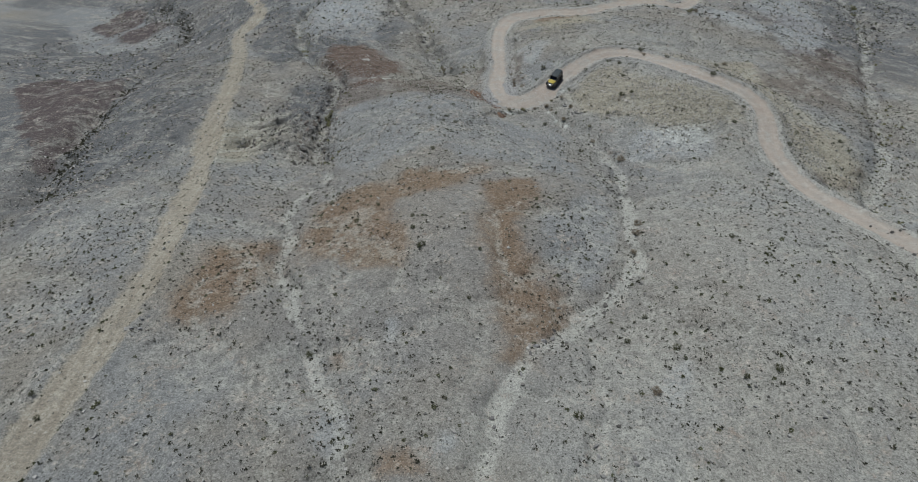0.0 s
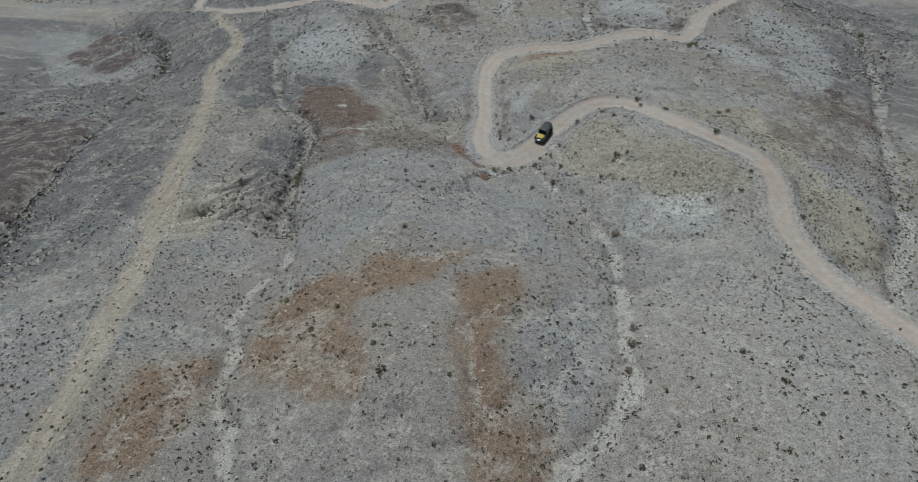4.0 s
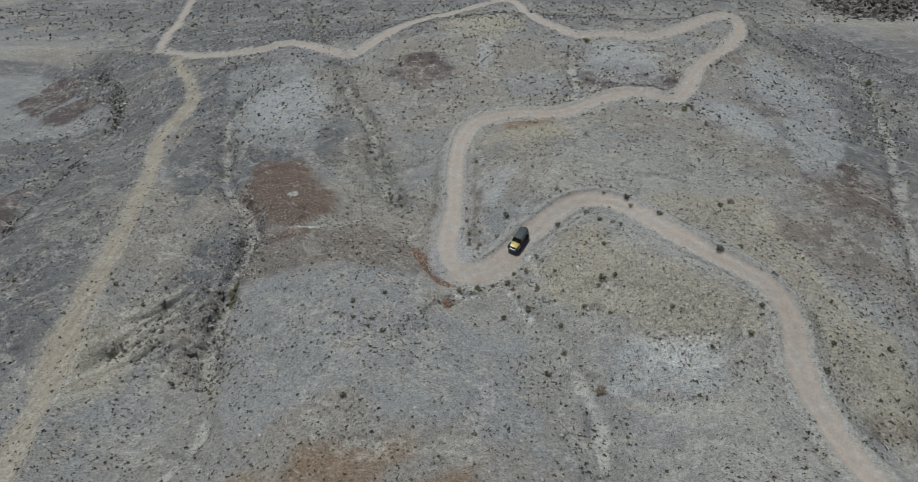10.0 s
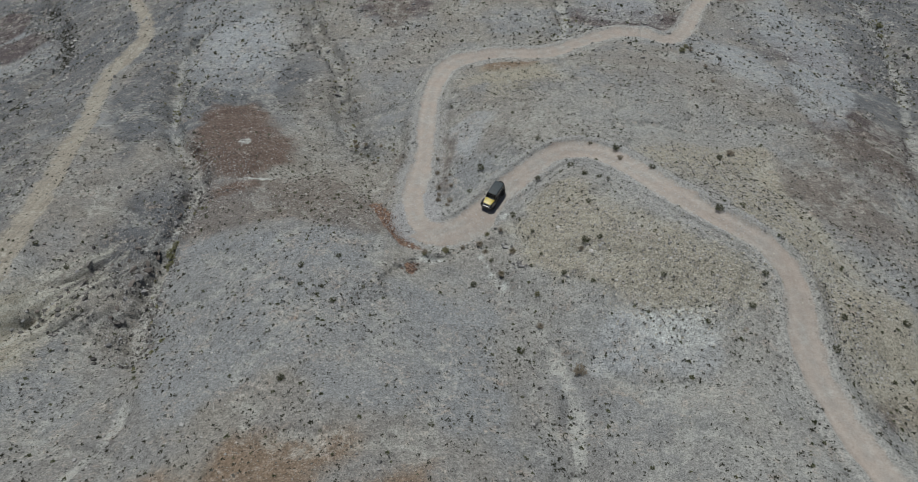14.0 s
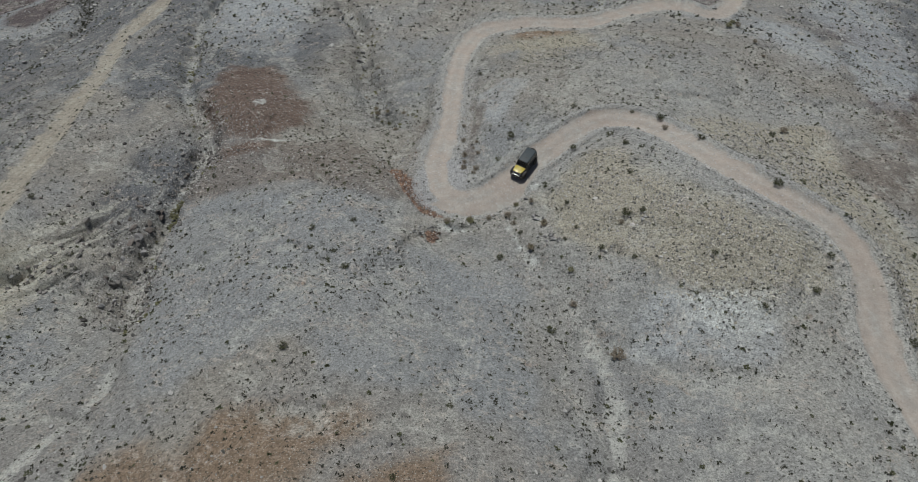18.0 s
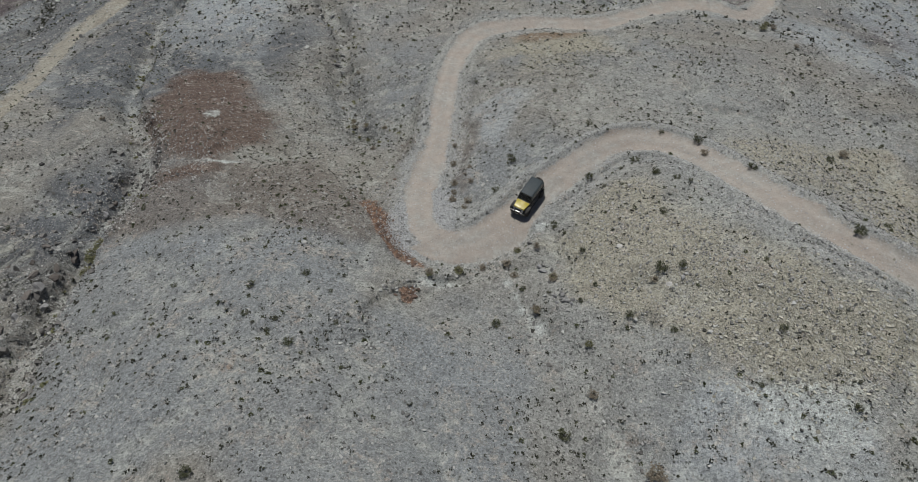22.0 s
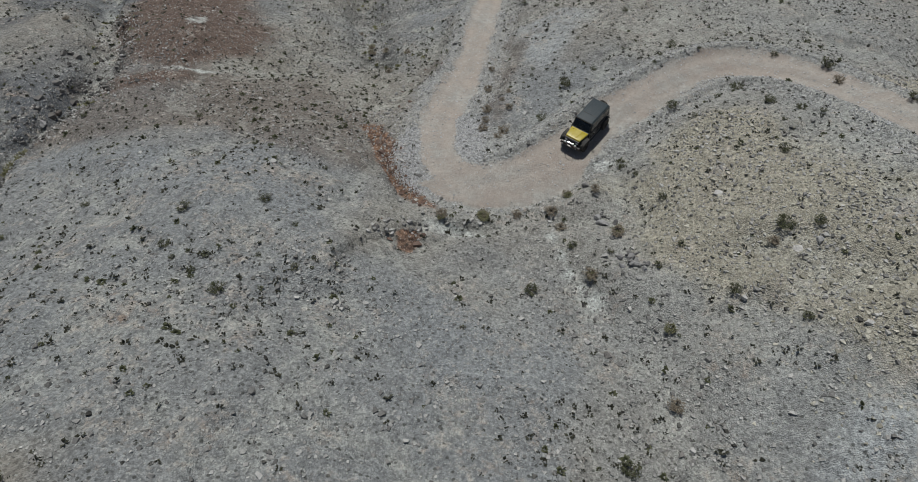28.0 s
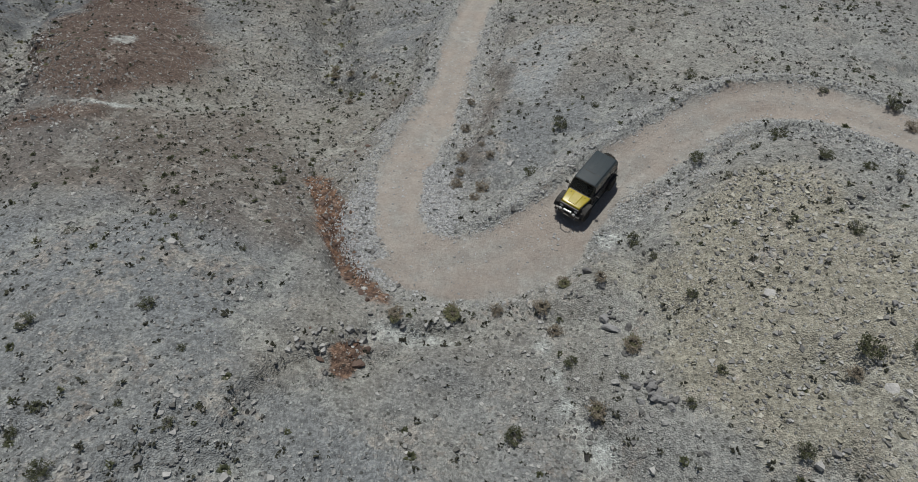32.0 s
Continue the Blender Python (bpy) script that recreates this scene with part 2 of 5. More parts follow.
PAINT_YELLOW = thing_material("yellow_paint", (0.44, 0.345, 0.012), (0.45, 0.355, 0.012), 0.32, bump=0, gloss=0.5, coat=0.7, dust=0.06)
PAINT_BLACK = thing_material("black_paint", (0.012, 0.012, 0.012), (0.013, 0.013, 0.013), 0.35, bump=0, gloss=0.5, coat=0.4, dust=0.12)
HARDTOP = thing_material("textured_hardtop", (0.026, 0.04, 0.048), (0.028, 0.042, 0.05), 0.55, bump=0.002, scale=40.0, dust=0.04)
PLASTIC = thing_material("black_plastic", (0.02, 0.02, 0.02), (0.022, 0.022, 0.022), 0.65, bump=0.001, scale=30.0, dust=0.18)
RUBBER = thing_material("tyre_rubber", (0.018, 0.018, 0.018), (0.022, 0.022, 0.022), 0.9, bump=0.003, scale=30.0, dust=0.35)
STEEL = thing_material("dark_steel", (0.05, 0.05, 0.05), (0.06, 0.06, 0.06), 0.45, metal=0.8, bump=0, dust=0.15)
BRIGHT = thing_material("bright_metal", (0.6, 0.6, 0.58), (0.62, 0.62, 0.6), 0.3, metal=0.9, bump=0)
LAMP = thing_material("lamp_lens", (0.7, 0.7, 0.68), (0.72, 0.72, 0.7), 0.12, bump=0, gloss=0.5)
RED_LENS = thing_material("red_lens", (0.3, 0.01, 0.01), (0.32, 0.012, 0.01), 0.2, bump=0, gloss=0.5)
CLOTH = thing_material("seat_cloth", (0.03, 0.03, 0.03), (0.032, 0.032, 0.032), 0.9, bump=0.002, scale=50.0)


def glass_material():
    n = Nodes("tinted_glass")
    n.shader.inputs["Transmission Weight"].default_value = 0.9
    return n.finish((0.05, 0.06, 0.06), 0.03, gloss=0.5)


GLASS = glass_material()

# ---- the lie of the land ----
PLANE = (26.66, 0.0100, -0.3464)
BROAD = [(-18, 10, 5.1), (26, 10, 2.9), (-40, 50, 5.6), (4, 50, -1.0), (48, 50, 8.5), (-62, 90, 1.4), (-18, 90, 1.4), (26, 90, 2.5), (70, 90, -2.1),
         (-40, 130, 5.0), (4, 130, 0.6), (48, 130, 11.2), (92, 130, 4.0), (-106, 170, -8.4), (-62, 170, 2.0), (26, 170, 2.5), (70, 170, -0.9), (114,
         170, -3.2), (-128, 210, -7.5), (-84, 210, 0.7), (-40, 210, 9.3), (4, 210, 4.5), (48, 210, 5.1), (92, 210, 14.3), (-150, 250, -9.2), (-106,
         250, 8.1), (26, 250, 9.4), (202, 330, -7.1)]
KNOLLS = [(-18, 62, -0.8), (34, 62, -1.6), (69, 62, -3.7), (-27, 77, -2.7), (-10, 77, 2.2), (8, 77, 1.2), (25, 77, -1.3), (43, 77, -0.3), (-36, 92,
          1.6), (-18, 92, -2.4), (-1, 92, 2.8), (16, 92, -3.7), (34, 92, 1.5), (52, 92, 2.4), (-27, 107, -1.2), (8, 107, -1.3), (25, 107, 1.1), (43,
          107, 1.0), (60, 107, -1.9), (-18, 122, 1.2), (-1, 122, -3.4), (16, 122, 0.6), (52, 122, -0.4)]

SWELLS = [(7.5, 31, -0.6), (22.5, 31, -0.6), (-30.0, 44, 0.8), (0.0, 44, 1.9), (15.0, 44, -1.1), (45.0, 44, 0.7), (-37.5, 57, 0.7), (-7.5, 57, 0.9),
    (7.5, 57, 2.5), (37.5, 57, 0.5), (30.0, 70, -1.0), (60.0, 70, -1.3), (-22.5, 83, -1.8), (-7.5, 83, -0.5), (37.5, 83, -0.9), (52.5, 83, 0.5),
    (-30.0, 96, -1.2), (-15.0, 96, 2.6), (15.0, 96, 1.3), (45.0, 96, 1.8), (-52.5, 109, 0.8), (7.5, 109, 0.4), (22.5, 109, -0.8), (52.5, 109, 0.4),
    (-45.0, 122, 0.5), (-30.0, 122, 0.5), (-15.0, 122, 1.0), (60.0, 122, -2.3), (-22.5, 135, -0.5), (-7.5, 135, -1.8), (97, 224, 4.0), (108, 236,
    3.0)]

# roads: centre line, half width, width of the gravel beside it, how faint
JEEP_ROAD = [(66.0, 26.0), (60.8, 42.5), (58.1, 51.4), (56.5, 56.1), (54.3, 62.1), (53.2, 65.7), (52.7, 70.6), (52.5, 74.9), (53.0, 79.2), (54.0,
    82.9), (54.2, 86.8), (52.9, 90.2), (50.1, 92.8), (46.4, 96.0), (43.2, 100.5), (41.4, 103.8), (39.6, 107.8), (37.2, 111.0), (34.1, 112.7), (30.6,
    112.4), (27.1, 109.8), (24.0, 106.8), (21.7, 104.4), (19.8, 102.4), (17.7, 100.6), (15.7, 99.4), (13.5, 98.8), (11.6, 99.6), (10.4, 101.6), (9.7,
    105.8), (10.2, 111.0), (11.1, 117.1), (11.1, 125.4), (11.3, 134.0), (12.2, 144.0), (15.2, 153.5), (23.4, 156.1), (29.5, 155.1), (36.2, 154.2),
    (44.3, 161.1), (52.1, 166.6), (58.8, 166.3)]
FAR_ROAD = [(58.8, 166.3), (63.5, 163.6), (68.4, 168.5), (73.2, 179.0), (77.8, 187.2), (87.1, 195.4), (95.8, 207.7), (98.5, 215.5), (96.0, 221.5),
    (86.5, 216.5), (75.6, 207.6), (66.3, 203.6), (57.6, 208.5), (46.9, 208.1), (40.9, 220.6), (36.4, 237.1), (43.4, 322.3), (36.2, 338.7), (24.0,
    327.5), (6.8, 294.7), (-1.9, 277.6), (-8.4, 234.9), (-13.9, 213.8), (-19.6, 201.3), (-29.4, 208.9), (-42.2, 223.9), (-52.1, 219.7), (-69.6,
    224.8), (-88.1, 237.0), (-101.1, 249.7)]
LEFT_ROAD = [(-34.0, 2.0), (-33.2, 17.0), (-32.5, 26.0), (-32.2, 28.7), (-31.9, 32.9), (-31.8, 38.2), (-32.2, 44.7), (-33.3, 51.6), (-35.7, 61.5),
    (-39.1, 74.1), (-42.5, 88.3), (-44.3, 100.0), (-46.6, 112.3), (-50.7, 128.2), (-57.8, 148.5), (-64.0, 163.9), (-62.9, 173.7), (-62.1, 186.0),
    (-72.2, 206.8), (-87.3, 231.5)]
NORTH_ROAD = [(-101.1, 249.7), (-109.7, 277.0), (-124.3, 332.9), (-130.1, 358.1)]
WEST_TRACK = [(-103.3, 249.6), (-136.4, 276.3), (-160.9, 277.6), (-193.6, 314.5)]
ROADS = [(JEEP_ROAD, 1.5, 2.6, 0), (FAR_ROAD, 1.7, 1.2, 0.35), (LEFT_ROAD, 1.8, 0.7, 1), (NORTH_ROAD, 1.8, 0.8, 0.35), (WEST_TRACK, 0.6, 0.4, 1)]

# washes and gullies: centre line, depth, half width, how pale their bed is
WASH_RIGHT = [(18.6, 93.9), (19.8, 91.6), (20.9, 88.5), (24.2, 85.1), (25.6, 80.6), (26.6, 77.5), (27.7, 73.5), (27.7, 68.7), (26.7, 59.8), (25.5,
    52.7), (24.5, 47.3), (23.0, 43.2), (20.7, 39.7), (18.6, 37.4), (16.0, 35.3), (13.5, 33.2), (10.0, 29.9), (8.7, 27.1), (6.7, 23.7), (5.8, 20.1),
    (4.4, 16.9), (4.0, 6.0)]
WASH_BRANCH = [(16.6, 33.9), (17.0, 27.7), (16.8, 24.5), (15.1, 21.4), (14.7, 17.9), (14.0, 8.0)]
GULLY_MID = [(-41.8, 185.9), (-47.1, 178.2), (-44.5, 157.6), (-37.7, 137.6), (-32.3, 126.1), (-26.9, 119.4), (-23.5, 112.6), (-23.9, 107.8), (-24.5,
    102.3), (-24.1, 95.8), (-24.4, 91.4), (-23.3, 84.3), (-21.5, 80.0), (-19.5, 76.9)]
GULLY_LOW = [(-19.5, 76.9), (-17.7, 67.0), (-19.6, 63.0), (-19.8, 56.6), (-18.4, 47.6), (-17.9, 42.8), (-15.4, 39.0), (-12.2, 33.2), (-10.8, 29.3),
    (-9.1, 26.5), (-6.5, 23.4), (-6.8, 20.7), (-6.9, 17.7), (-6.5, 8.0)]
GULLY_DEEP = [(-68.8, 339.0), (-54.7, 309.1), (-38.0, 240.0), (-28.6, 209.3), (-21.8, 195.2), (-17.9, 180.8), (-13.0, 167.8), (-7.9, 155.4), (-6.6,
    145.3), (-4.3, 136.6), (-0.7, 125.1), (4.0, 120.4)]
GULLY_LEFT = [(-62.0, 60.0), (-62.7, 67.2), (-66.5, 75.7), (-71.7, 89.5), (-73.7, 98.9), (-83.9, 135.7), (-90.2, 152.4), (-95.6, 168.0), (-96.4,
    182.1), (-95.0, 194.8), (-109.5, 221.4), (-133.9, 252.8)]
WASH_FAR = [(141.0, 228.1), (132.2, 200.3), (127.8, 180.5), (121.2, 163.1), (91.4, 116.5), (84.2, 97.8), (75.9, 80.5), (67.4, 69.0), (59.5, 49.9),
    (54.0, 37.2)]
WASH_LINK = [(48.0, 204.6), (44.3, 193.9), (42.4, 184.6), (42.8, 175.1), (36.7, 160.0)]
WASH_SMALL = [(-63.1, 102.3), (-55.0, 93.6), (-49.6, 84.6), (-43.9, 78.5), (-41.7, 71.0), (-39.3, 63.5)]
WASH_SPUR = [(-12.7, 111.2), (-15.3, 113.5), (-18.3, 112.5), (-22.0, 110.5)]
RILL = [(17.8, 94.6), (15.1, 94.3), (12.6, 94.2), (10.7, 93.4), (10.0, 91.7), (10.6, 90.3), (10.8, 88.2)]
CRACK = [(10.3, 92.4), (9.2, 92.3), (8.5, 91.3), (7.9, 90.1), (7.1, 88.9), (7.2, 87.6), (7.4, 86.4), (7.9, 85.0)]
CREVICES = [[(-37.7, 77.7), (-36.8, 81.5), (-36.6, 85.8), (-35.2, 90.0)], [(-34.9, 87.7), (-33.0, 90.5), (-31.1, 95.1)], [(-24.0, 97.1), (-23.8,
    94.2), (-25.0, 92.1), (-25.0, 89.1)], [(-25.6, 92.8), (-26.7, 90.4)], [(-26.6, 86.7), (-22.6, 87.9)], [(-28.2, 96.1), (-27.1, 92.9)], [(-29.7,
    89.3), (-27.4, 90.2)], [(-26.1, 101.2), (-23.0, 100.1)], [(-23.1, 103.9), (-21.4, 104.7)], [(-28.3, 83.8), (-25.9, 85.0)], [(-25.0, 80.8), (-22.9,
    81.8)]]
DRAIN = [(10.9, 92.6), (10.4, 90.5), (11.1, 88.6), (11.0, 86.8)]
RIDGES = [[(-38.1, 80.5), (-36.6, 85.5), (-34.1, 90.0), (-31.1, 94.3), (-28.2, 96.6)], [(-36.7, 81.2), (-35.1, 84.7), (-32.5, 88.5), (-29.1, 92.3),
    (-26.6, 94.4)], [(-38.1, 89.9), (-34.7, 91.4), (-31.8, 95.2), (-28.4, 98.5)], [(-35.0, 78.7), (-33.0, 83.1), (-30.2, 86.8), (-26.7, 89.9)]]
STREAK = [(-28.8, 95.4), (-31.9, 90.7), (-34.0, 86.9), (-36.2, 84.1), (-37.3, 80.7), (-38.7, 76.2)]
CUT = [(6.7, 107.5), (6.7, 103.4), (7.1, 100.5), (8.0, 97.7), (9.3, 95.6), (10.5, 93.7)]
WASHES = [(WASH_RIGHT, 0.7, 1.5, 1.0), (WASH_BRANCH, 0.4, 0.9, 0.4), (GULLY_MID, 1.8, 1.6, 0.7), (GULLY_LOW, 0.7, 1.3, 0.8), (GULLY_DEEP, 2.2, 2.0, 0.5),
          (GULLY_LEFT, 2.6, 3.0, 0.3), (WASH_FAR, 1.2, 2.2, 0.8), (WASH_LINK, 0.9, 2.0, 0.9), (WASH_SMALL, 0.4, 0.8, 0.4), (WASH_SPUR, 0.4, 0.5, 0.8),
          (STREAK, 0.25, 1.3, 0.3), (RILL, 0.45, 0.6, 0.9), (CRACK, 0.45, 0.3, 0.0), (CUT, 1.5, 0.8, 0.0), (DRAIN, 0.35, 0.3, 0.3)] + [(line, 0.8, 0.45, 0.5) for line in RIDGES] + [(line, 2.0, 0.5, 0.0) for line in CREVICES]

# stains and broad lighter and darker areas of the ground: x, y, reach in x, reach in y
SIENNA = [(27, 150, 7, 4)]
PURPLE = [(226.0, 326.0, 26, 26), (-119.8, 213.6, 9, 9), (58.1, 178.2, 14, 8), (98.9, 163.4, 12, 7), (1.9, 191.7, 9, 10)]
PALE = [(99.7, 175.6, 13.1, 21.1), (-32.0, 172.0, 11.2, 15.9), (57.1, 189.1, 11.5, 13.9), (76.1, 151.8, 8, 12)]
WHITE = [(13.2, 93.6, 2.4, 0.7), (-19.2, 124.0, 0.8, 1.0), (39.4, 80.3, 4.2, 3.0), (-15.3, 113.2, 2.6, 0.35), (19.1, 93.6, 0.55, 0.9), (19.7, 92.1,
    0.55, 0.9), (20.1, 90.6, 0.55, 0.9), (20.8, 89.4, 0.55, 0.9), (21.6, 88.6, 0.55, 0.9), (22.5, 101.1, 0.9, 0.55), (22.1, 100.6, 0.9, 0.55)]
STRATA = [(-34.0, 88.8, 4.5, 7.5), (-36.6, 81.4, 3.0, 6.0), (-30.3, 95.6, 2.5, 4.0)]
# broad areas laid lighter, most on the right and near slopes
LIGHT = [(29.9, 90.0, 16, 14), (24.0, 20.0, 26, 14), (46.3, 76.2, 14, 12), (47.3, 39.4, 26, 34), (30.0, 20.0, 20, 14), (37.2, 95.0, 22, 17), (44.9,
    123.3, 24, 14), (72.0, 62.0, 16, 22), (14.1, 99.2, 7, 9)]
# broad areas laid darker and bluer, most on the left and far slopes
SLATE = [(-90, 370, 170, 90), (90, 390, 170, 90), (-92, 110, 18, 30), (-95, 120, 40, 70), (-60, 90, 18, 40), (-70, 190, 40, 30), (-30, 150, 18, 24), (-28, 104, 7, 12), (110, 150, 30, 40),
         (-60, 260, 90, 50), (60, 262, 60, 48), (150, 220, 50, 60), (-130, 200, 50, 60)]
ASH = [(70.0, 50.0, 10, 14)]
UMBER = [(82.7, 117.7, 9.5, 9.2), (72.9, 105.9, 8.4, 10.5), (14.5, 114.0, 1.2, 7)]
OCHRE = [(52.2, 111.3, 10.4, 7.7), (27.1, 144.0, 10.6, 9), (-37.6, 83.4, 6.7, 6.3), (62.5, 79.3, 7.5, 13), (20.3, 232.8, 14.8, 21.4)]

# patches of coloured soil, one with painted sunlight, by their corners
BEND = [(9.5, 98.6), (11.2, 97.1), (14.3, 96.3), (17.1, 96.8), (19.9, 98.2), (21.3, 100.1), (22.1, 101.9), (22.8, 103.0), (20.9, 103.2), (18.8,
    100.6), (16.6, 99.1), (14.0, 98.6), (12.0, 99.6)]
RED_PATCHES = [[(3.6, 105.3), (4.2, 106.2), (5.5, 105.7), (7.2, 102.4), (8.1, 99.4), (10.1, 96.9), (11.3, 95.3), (10.3, 95.5), (9.2, 96.3), (7.5,
    98.1), (5.5, 101.3)], [(9.6, 92.2), (10.9, 93.0), (11.5, 92.3), (11.5, 91.1), (11.1, 90.4), (10.2, 90.8)]]
SLATE_PATCHES = [[(-199.6, 262.1), (-173.1, 271.5), (-121.5, 247.5), (-99.1, 205.1), (-100.5, 177.5), (-88.9, 131.7), (-120.6, 159.8), (-125.9,
    148.9)], [(-79.0, 88.8), (-71.2, 87.1), (-74.0, 100.4), (-79.5, 119.6), (-84.7, 149.7), (-68.4, 126.4), (-68.8, 109.1), (-64.9, 87.8), (-62.9,
    75.0), (-62.3, 66.3)], [(-71.1, 205.0), (-49.7, 175.6), (-38.1, 137.7), (-37.7, 118.4), (-54.0, 145.2), (-54.8, 170.6)]]
SIENNA_PATCHES = [[(-16.9, 57.1), (-13.2, 60.9), (-10.2, 62.5), (-6.1, 61.8), (-2.8, 68.5), (2.6, 67.3), (3.9, 61.2), (-2.0, 59.3), (-5.2, 57.3),
    (-5.5, 52.2), (-3.8, 46.7), (-4.4, 43.6), (-9.4, 43.8), (-14.1, 44.5), (-17.2, 48.8)], [(6.5, 61.2), (12.9, 64.5), (13.0, 57.1), (10.2, 51.0),
    (10.5, 44.8), (12.9, 40.9), (15.0, 38.7), (17.0, 36.7), (14.1, 33.7), (10.8, 30.9), (8.9, 28.4), (7.7, 29.3), (8.5, 34.3), (7.0, 39.7), (5.9,
    45.9), (6.6, 53.8)], [(-26.6, 47.0), (-21.7, 49.7), (-19.0, 48.3), (-18.2, 43.3), (-19.9, 39.7), (-21.2, 36.6), (-24.3, 33.2), (-26.8, 33.3),
    (-28.0, 37.9), (-26.8, 42.3)], [(-3.9, 20.2), (-0.7, 20.5), (1.6, 18.6), (2.7, 16.8), (-3.5, 16.7)], [(-9.4, 30.8), (-6.6, 31.2), (-6.7, 27.9),
    (-8.7, 27.2)], [(-5.9, 63.3), (-4.2, 68.6), (2.0, 67.4), (5.5, 68.2), (7.8, 66.1), (4.7, 63.8), (1.8, 61.8), (-4.5, 61.1)]]
BROWN_PATCHES = [[(-25.3, 111.1), (-15.1, 114.3), (-7.0, 115.5), (0.7, 110.9), (5.8, 103.8), (6.0, 98.5), (-0.2, 99.6), (-8.0, 101.3), (-15.8, 100.8),
    (-22.2, 99.4)], [(87.3, 199.7), (94.8, 190.6), (77.8, 185.5), (78.2, 192.6)], [(-4.8, 192.8), (3.4, 198.5), (7.0, 185.5), (1.0, 174.7)], [(5.0,
    115.4), (5.8, 120.0), (7.5, 121.8), (8.7, 119.6), (8.4, 116.3), (7.0, 114.3)], [(12.9, 124.8), (14.5, 124.2), (15.4, 113.7), (15.3, 107.5), (14.5,
    106.9), (14.3, 114.8)]]
RUST_PATCHES = [[(-30.8, 129.4), (-30.0, 140.6), (-22.5, 142.5), (-17.9, 134.4), (-12.1, 127.0), (-10.8, 118.8), (-15.6, 114.5), (-19.9, 113.3),
    (-24.7, 115.0), (-28.0, 121.2)], [(-21.8, 112.3), (-14.9, 113.6), (-12.4, 110.9), (-18.5, 108.9), (-21.4, 107.4)]]
PURPLE_PATCHES = [[(-125.1, 147.7), (-120.6, 159.8), (-101.1, 149.3), (-94.2, 151.6), (-80.2, 120.8), (-74.8, 100.7), (-71.2, 87.1), (-68.9, 75.2)],
    [(-149.0, 227.8), (-145.6, 245.9), (-131.3, 247.4), (-128.2, 228.7), (-133.8, 212.9)], [(76.8, 126.7), (90.6, 136.8), (96.2, 123.8), (90.7,
    111.3), (83.5, 113.3)], [(57.9, 70.9), (68.4, 75.1), (65.1, 69.0), (58.7, 68.1)]]
PALE_PATCHES = [[(33.9, 81.6), (37.7, 81.7), (44.6, 79.9), (43.2, 75.5), (41.7, 73.1), (38.2, 74.4), (35.6, 76.5), (32.9, 78.6)], [(32.0, 81.6),
    (35.6, 83.6), (39.0, 80.4), (44.0, 78.8), (42.9, 75.6), (30.3, 74.9), (31.1, 78.8)], [(-9.1, 23.9), (-5.0, 24.0), (-4.5, 20.2), (-7.0, 18.3),
    (-8.5, 19.8)], [(-4.7, 34.3), (-2.3, 34.8), (-2.0, 30.5), (-4.8, 30.0)], [(10.3, 41.8), (13.1, 42.8), (12.8, 39.8), (10.5, 39.6)], [(1.2, 22.3),
    (4.1, 22.1), (3.7, 19.5), (0.8, 18.9)], [(17.5, 208.5), (23.1, 212.9), (22.2, 195.9), (17.5, 184.0)], [(90.3, 159.5), (111.2, 174.7), (94.3,
    140.1), (77.9, 120.1), (77.5, 134.1)], [(14.6, 124.9), (21.1, 129.6), (23.3, 129.0), (19.8, 120.0), (18.1, 114.7), (15.1, 117.4)], [(21.3, 27.2),
    (25.8, 31.4), (25.2, 26.4), (22.1, 22.6)]]
OCHRE_PATCHES = [[(25.8, 102.7), (32.3, 107.1), (38.3, 98.2), (44.7, 91.4), (50.9, 87.8), (49.6, 82.4), (41.0, 82.2), (36.1, 83.0), (34.7, 88.0),
    (27.3, 87.3), (25.8, 95.2)], [(48.4, 115.3), (65.8, 120.0), (65.0, 96.9), (63.6, 85.8), (58.4, 82.7), (53.5, 92.4), (49.8, 103.3)], [(22.9, 98.3),
    (28.1, 101.2), (35.8, 94.6), (40.8, 89.7), (46.1, 86.0), (44.6, 80.6), (36.9, 82.5), (31.8, 86.3), (25.0, 91.3)]]
# the last: far left hump, bluish, its lit top put into the colour
ASH_PATCHES = [[(-23.2, 98.9), (-10.9, 98.1), (0.4, 96.4), (8.0, 89.0), (6.6, 81.0), (2.0, 75.8), (-4.9, 73.6), (-9.3, 70.7), (-13.4, 69.8), (-22.1,
    82.0)], [(-57.1, 202.3), (-33.3, 198.7), (-21.7, 168.7), (-19.7, 145.7), (-32.9, 147.9), (-44.1, 156.3)], [(12.3, 53.4), (24.3, 62.8), (22.3,
    47.4), (17.3, 40.5), (13.4, 43.5)], [(-4.0, 82.9), (10.5, 90.7), (20.8, 83.3), (20.7, 65.5), (13.7, 68.9), (2.0, 71.0)], [(-170.6, 242.8),
    (-156.9, 256.0), (-107.0, 210.6), (-97.0, 193.0), (-115.7, 192.0), (-135.7, 195.1)]]


def lattice(ix, iy, seed):
    """A repeatable value from 0 to 1 for each cell of a lattice."""
    h = (ix * 374761393 + iy * 668265263 + seed * 974634157) & 0xFFFFFFFF
    h = ((h ^ (h >> 13)) * 1274126177) & 0xFFFFFFFF
    return ((h ^ (h >> 16)) & 0xFFFF) / 65535.0


